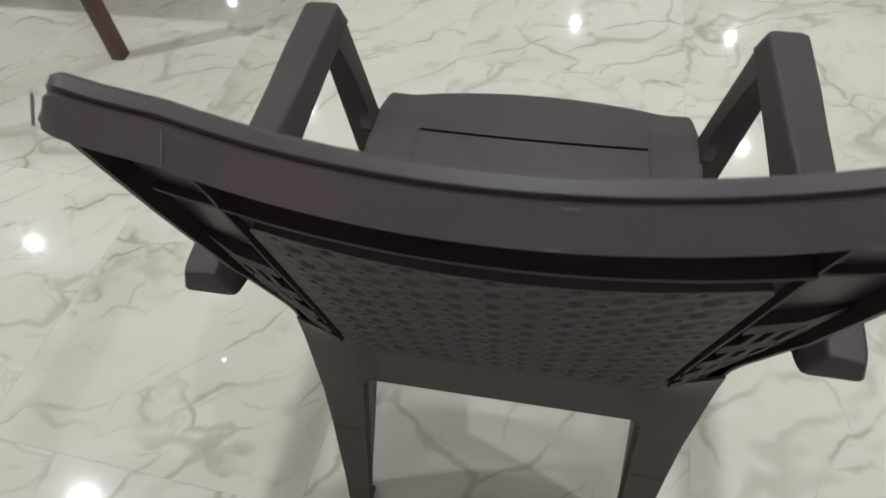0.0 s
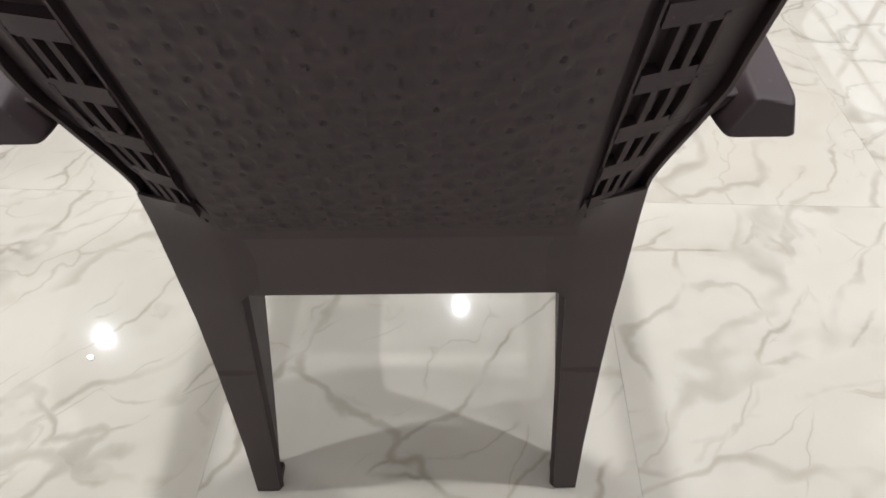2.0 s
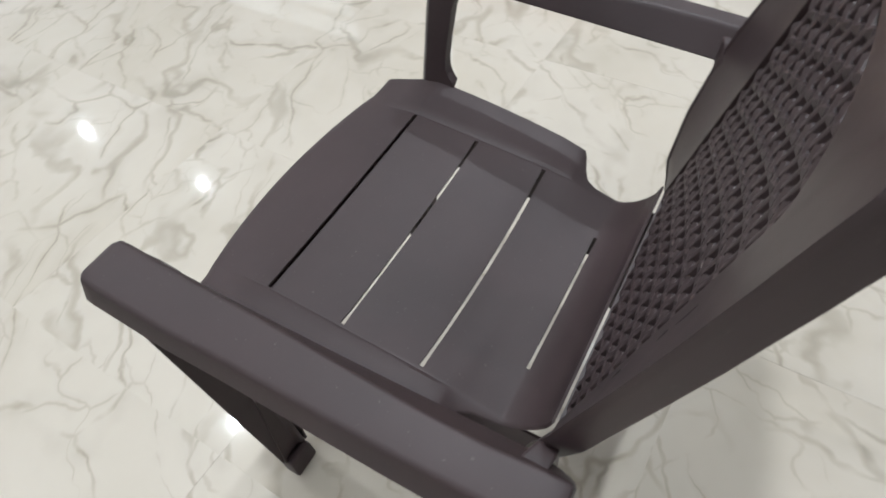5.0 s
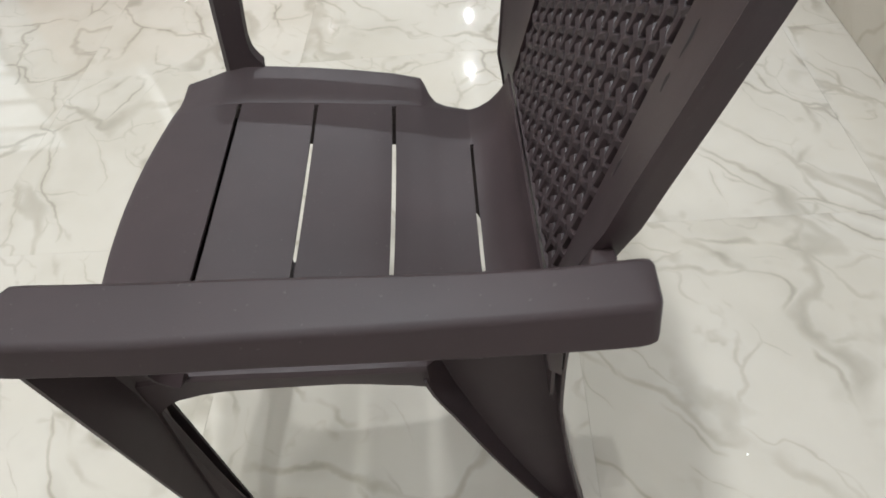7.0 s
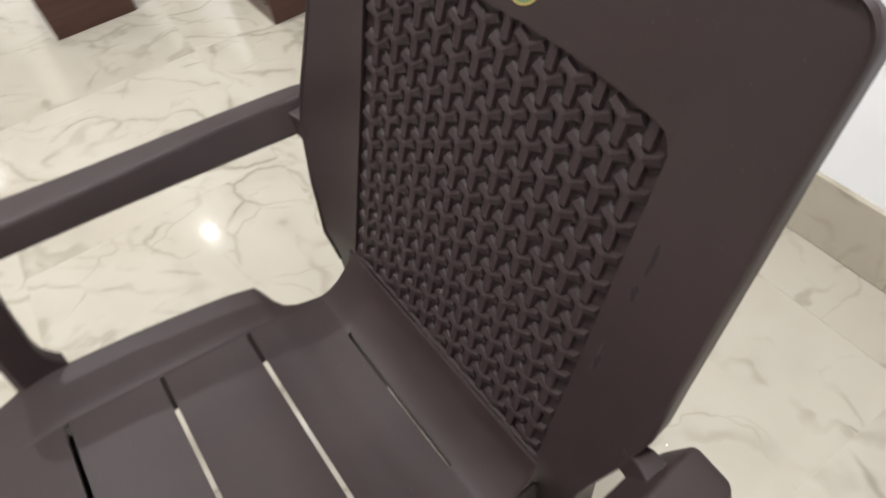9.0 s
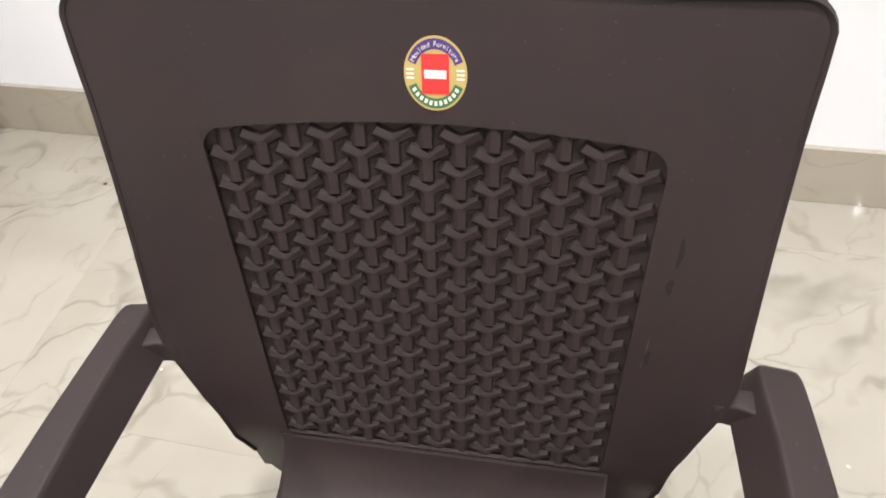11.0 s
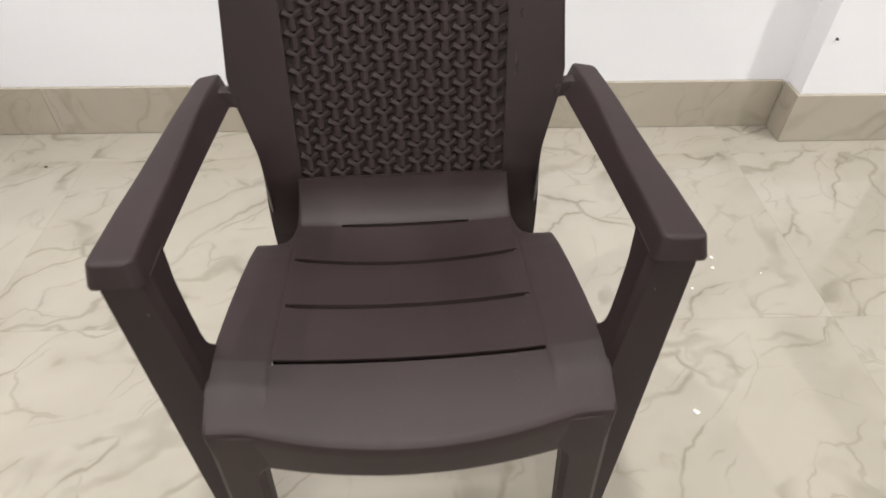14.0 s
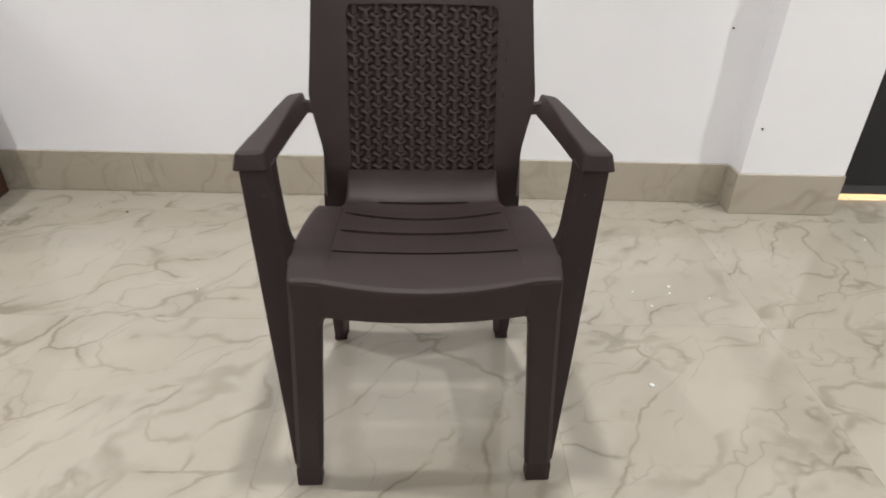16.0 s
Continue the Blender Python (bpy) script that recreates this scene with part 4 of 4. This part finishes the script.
GOLD = plain("gold_print", (0.50, 0.36, 0.12), 0.45)
PURPLE = plain("purple_print", (0.07, 0.03, 0.16), 0.4)
GREEN = plain("green_print", (0.04, 0.14, 0.05), 0.4)
RED = plain("red_print", (0.75, 0.03, 0.03), 0.4)
INK = plain("white_print", (0.75, 0.72, 0.66), 0.5)

sz = 0.8085
sp = back_point(0.007, sz, -0.0006)
s_n = (back_point(0, sz, -0.01) - back_point(0, sz, 0.0)).normalized()
s_r = Vector((1, 0, 0))
S_TURN = Matrix.Translation(sp) @ Matrix((s_r, s_n.cross(s_r), s_n)).transposed().to_4x4()

bm = bmesh.new()
disc(bm, 0, 0.0195, 0, 360, 0.0)
sticker = part("sticker", bm, GOLD, chair, "round gold, purple, green and red paper sticker")
sticker.matrix_local = S_TURN @ Matrix.Diagonal((1.0, 1.17, 1, 1))
bm = bmesh.new()
disc(bm, 0.0128, 0.0182, 22, 158, 0.0003)
part("purple_band", bm, PURPLE, sticker, "purple band with white words")
bm = bmesh.new()
disc(bm, 0.0128, 0.0182, 202, 338, 0.0003)
part("green_band", bm, GREEN, sticker, "green band with white bars")
bm = bmesh.new()
box(bm, -0.0085, 0.0085, -0.0105, 0.0105, 0.0002, 0.0004)
part("red_field", bm, RED, sticker, "red square in the middle")
bm = bmesh.new()
box(bm, -0.0068, 0.0068, -0.0022, 0.0022, 0.0003, 0.00055, 0.0001)
part("white_bar", bm, INK, sticker)
bm = bmesh.new()
for sx in (-1, 1):
    for k in (-1, 0, 1):
        box(bm, sx * 0.0155 - 0.0024, sx * 0.0155 + 0.0024, k * 0.0022 - 0.0005, k * 0.0022 + 0.0005, 0.0002, 0.0004)
for k in range(11):
    a = radians(212 + 116 * k / 10)
    b = bmesh.new()
    box(b, -0.0009, 0.0009, -0.0012, 0.0012, 0.0003, 0.00055)
    join(bm, b, Matrix.Translation((0.0155 * math.cos(a), 0.0155 * math.sin(a), 0)) @ pose(0, 0, 0, 0, 0, math.degrees(a) + 90))
part("white_print", bm, INK, sticker)


def letters(word, radius, a0, a1, size):
    """Words set round an arc, as one mesh."""
    bm = bmesh.new()
    for k, ch in enumerate(word):
        if ch == " ":
            continue
        data = bpy.data.curves.new("letter", "FONT")
        data.body, data.size, data.align_x = ch, size, "CENTER"
        tmp = new("letter", data)
        bpy.context.view_layer.update()
        me = bpy.data.meshes.new_from_object(tmp.evaluated_get(bpy.context.evaluated_depsgraph_get()))
        a = radians(a0 + (a1 - a0) * k / (len(word) - 1))
        b = bmesh.new()
        b.from_mesh(me)
        join(bm, b, Matrix.Translation((radius * math.cos(a), radius * math.sin(a), 0.0006)) @ pose(0, 0, 0, 0, 0, math.degrees(a) - 90))
        bpy.data.objects.remove(tmp)
        bpy.data.curves.remove(data)
        bpy.data.meshes.remove(me)
    return bm


part("lettering", letters("Moulded Furniture", 0.0142, 150, 30, 0.0038), INK, sticker, "white words round the purple band")

# ---- small things on the floor ----
def crumb(x, y, size, mat, name, label, seed):
    rnd = random.Random(seed)
    bm = bmesh.new()
    bmesh.ops.create_icosphere(bm, subdivisions=1, radius=size)
    for v in bm.verts:
        v.co = Vector((v.co.x * rnd.uniform(0.6, 1.3), v.co.y * rnd.uniform(0.5, 1.1), v.co.z * 0.35 * rnd.uniform(0.7, 1.2)))
    low = min(v.co.z for v in bm.verts)
    for v in bm.verts:
        v.co.z -= low
    ob = new(name, finish(bm, name, mat, 10))
    ob.matrix_world = pose(x, y, 0.0, 0, 0, rnd.uniform(0, 360))
    return tagged(ob, label, "debris", "crumbs on the floor")


CRUMBS = [(0.714, 0.414, 0.0055), (0.704, 0.381, 0.005), (0.526, 0.014, 0.0080), (0.633, 0.322, 0.0035), (0.601, 0.391, 0.003),
          (1.475, 0.68, 0.004), (-0.62, 0.42, 0.003), (0.303, 0.472, 0.0050), (0.149, 0.472, 0.0022), (0.81, 0.358, 0.0025), (-1.33, -0.70, 0.004)]
for k, (x, y, r) in enumerate(CRUMBS):
    crumb(x, y, r, PAPER, "plaster_crumb", "small white plaster crumb lying on the tiles", k)
crumb(-0.995, 0.89, 0.006, DARK_WOOD, "dirt_crumb", "small dark crumb lying on the tiles", 40)

# nails in the wall
for x, y, z in ((1.0, 0.9745, 0.612), (1.138, 0.8835, 0.31)):
    bm = bmesh.new()
    bmesh.ops.create_cone(bm, cap_ends=True, segments=10, radius1=0.004, radius2=0.003, depth=0.012, matrix=pose(0, 0, 0, 90, 0, 0))
    ob = new("nail", finish(bm, "nail", GREY_METAL))
    ob.matrix_world = pose(x, y, z)
    tagged(ob, "small dark nail head in the white wall", "nail", "nails in the wall")

# ceiling downlights round the lamps
ring = thing("downlight", "round white recessed ceiling downlight", "lamp", pose(*DOWNLIGHTS[0], CEILING), "ceiling downlights")
bm = bmesh.new()
for r0, r1, z0, z1 in ((0.030, 0.052, -0.008, 0.0),):
    n = 28
    rows = [[(r * math.cos(2 * math.pi * k / n), r * math.sin(2 * math.pi * k / n), z) for k in range(n)] for r, z in ((r0, z1), (r0, z0), (r1, z0 + 0.003), (r1, z1))]
    vs = [[bm.verts.new(p) for p in row] for row in rows]
    for a, b in zip(vs, vs[1:]):
        for k in range(n):
            bm.faces.new([a[k], a[(k + 1) % n], b[(k + 1) % n], b[k]])
part("bezel", bm, WHITE_TRIM, ring)
for d, wide in list(zip(DOWNLIGHTS, LAMP_SIZES))[1:]:
    copy_thing(ring, pose(*d, CEILING) @ Matrix.Diagonal((wide / 0.052, wide / 0.052, 1, 1)))


# ---- floor tiles ----
TILE, JOINT_X, JOINT_Y = 0.6075, -0.318, 0.262
tile_bm = bmesh.new()
box(tile_bm, 0.0002, TILE - 0.0002, 0.0002, TILE - 0.0002, -0.009, 0.0)
tile_mesh = finish(tile_bm, "tile", FLOOR_TILE, 10)
i0, i1 = math.floor((X0 - JOINT_X) / TILE), math.ceil((X1 - JOINT_X) / TILE)
j0, j1 = math.floor((Y0 - JOINT_Y) / TILE), math.ceil((Y1 + 0.1 - JOINT_Y) / TILE)
for i in range(i0, i1):
    for j in range(j0, j1):
        t = new("tile", tile_mesh)
        t.parent = floor
        t.location = (JOINT_X + i * TILE, JOINT_Y + j * TILE, 0.0)
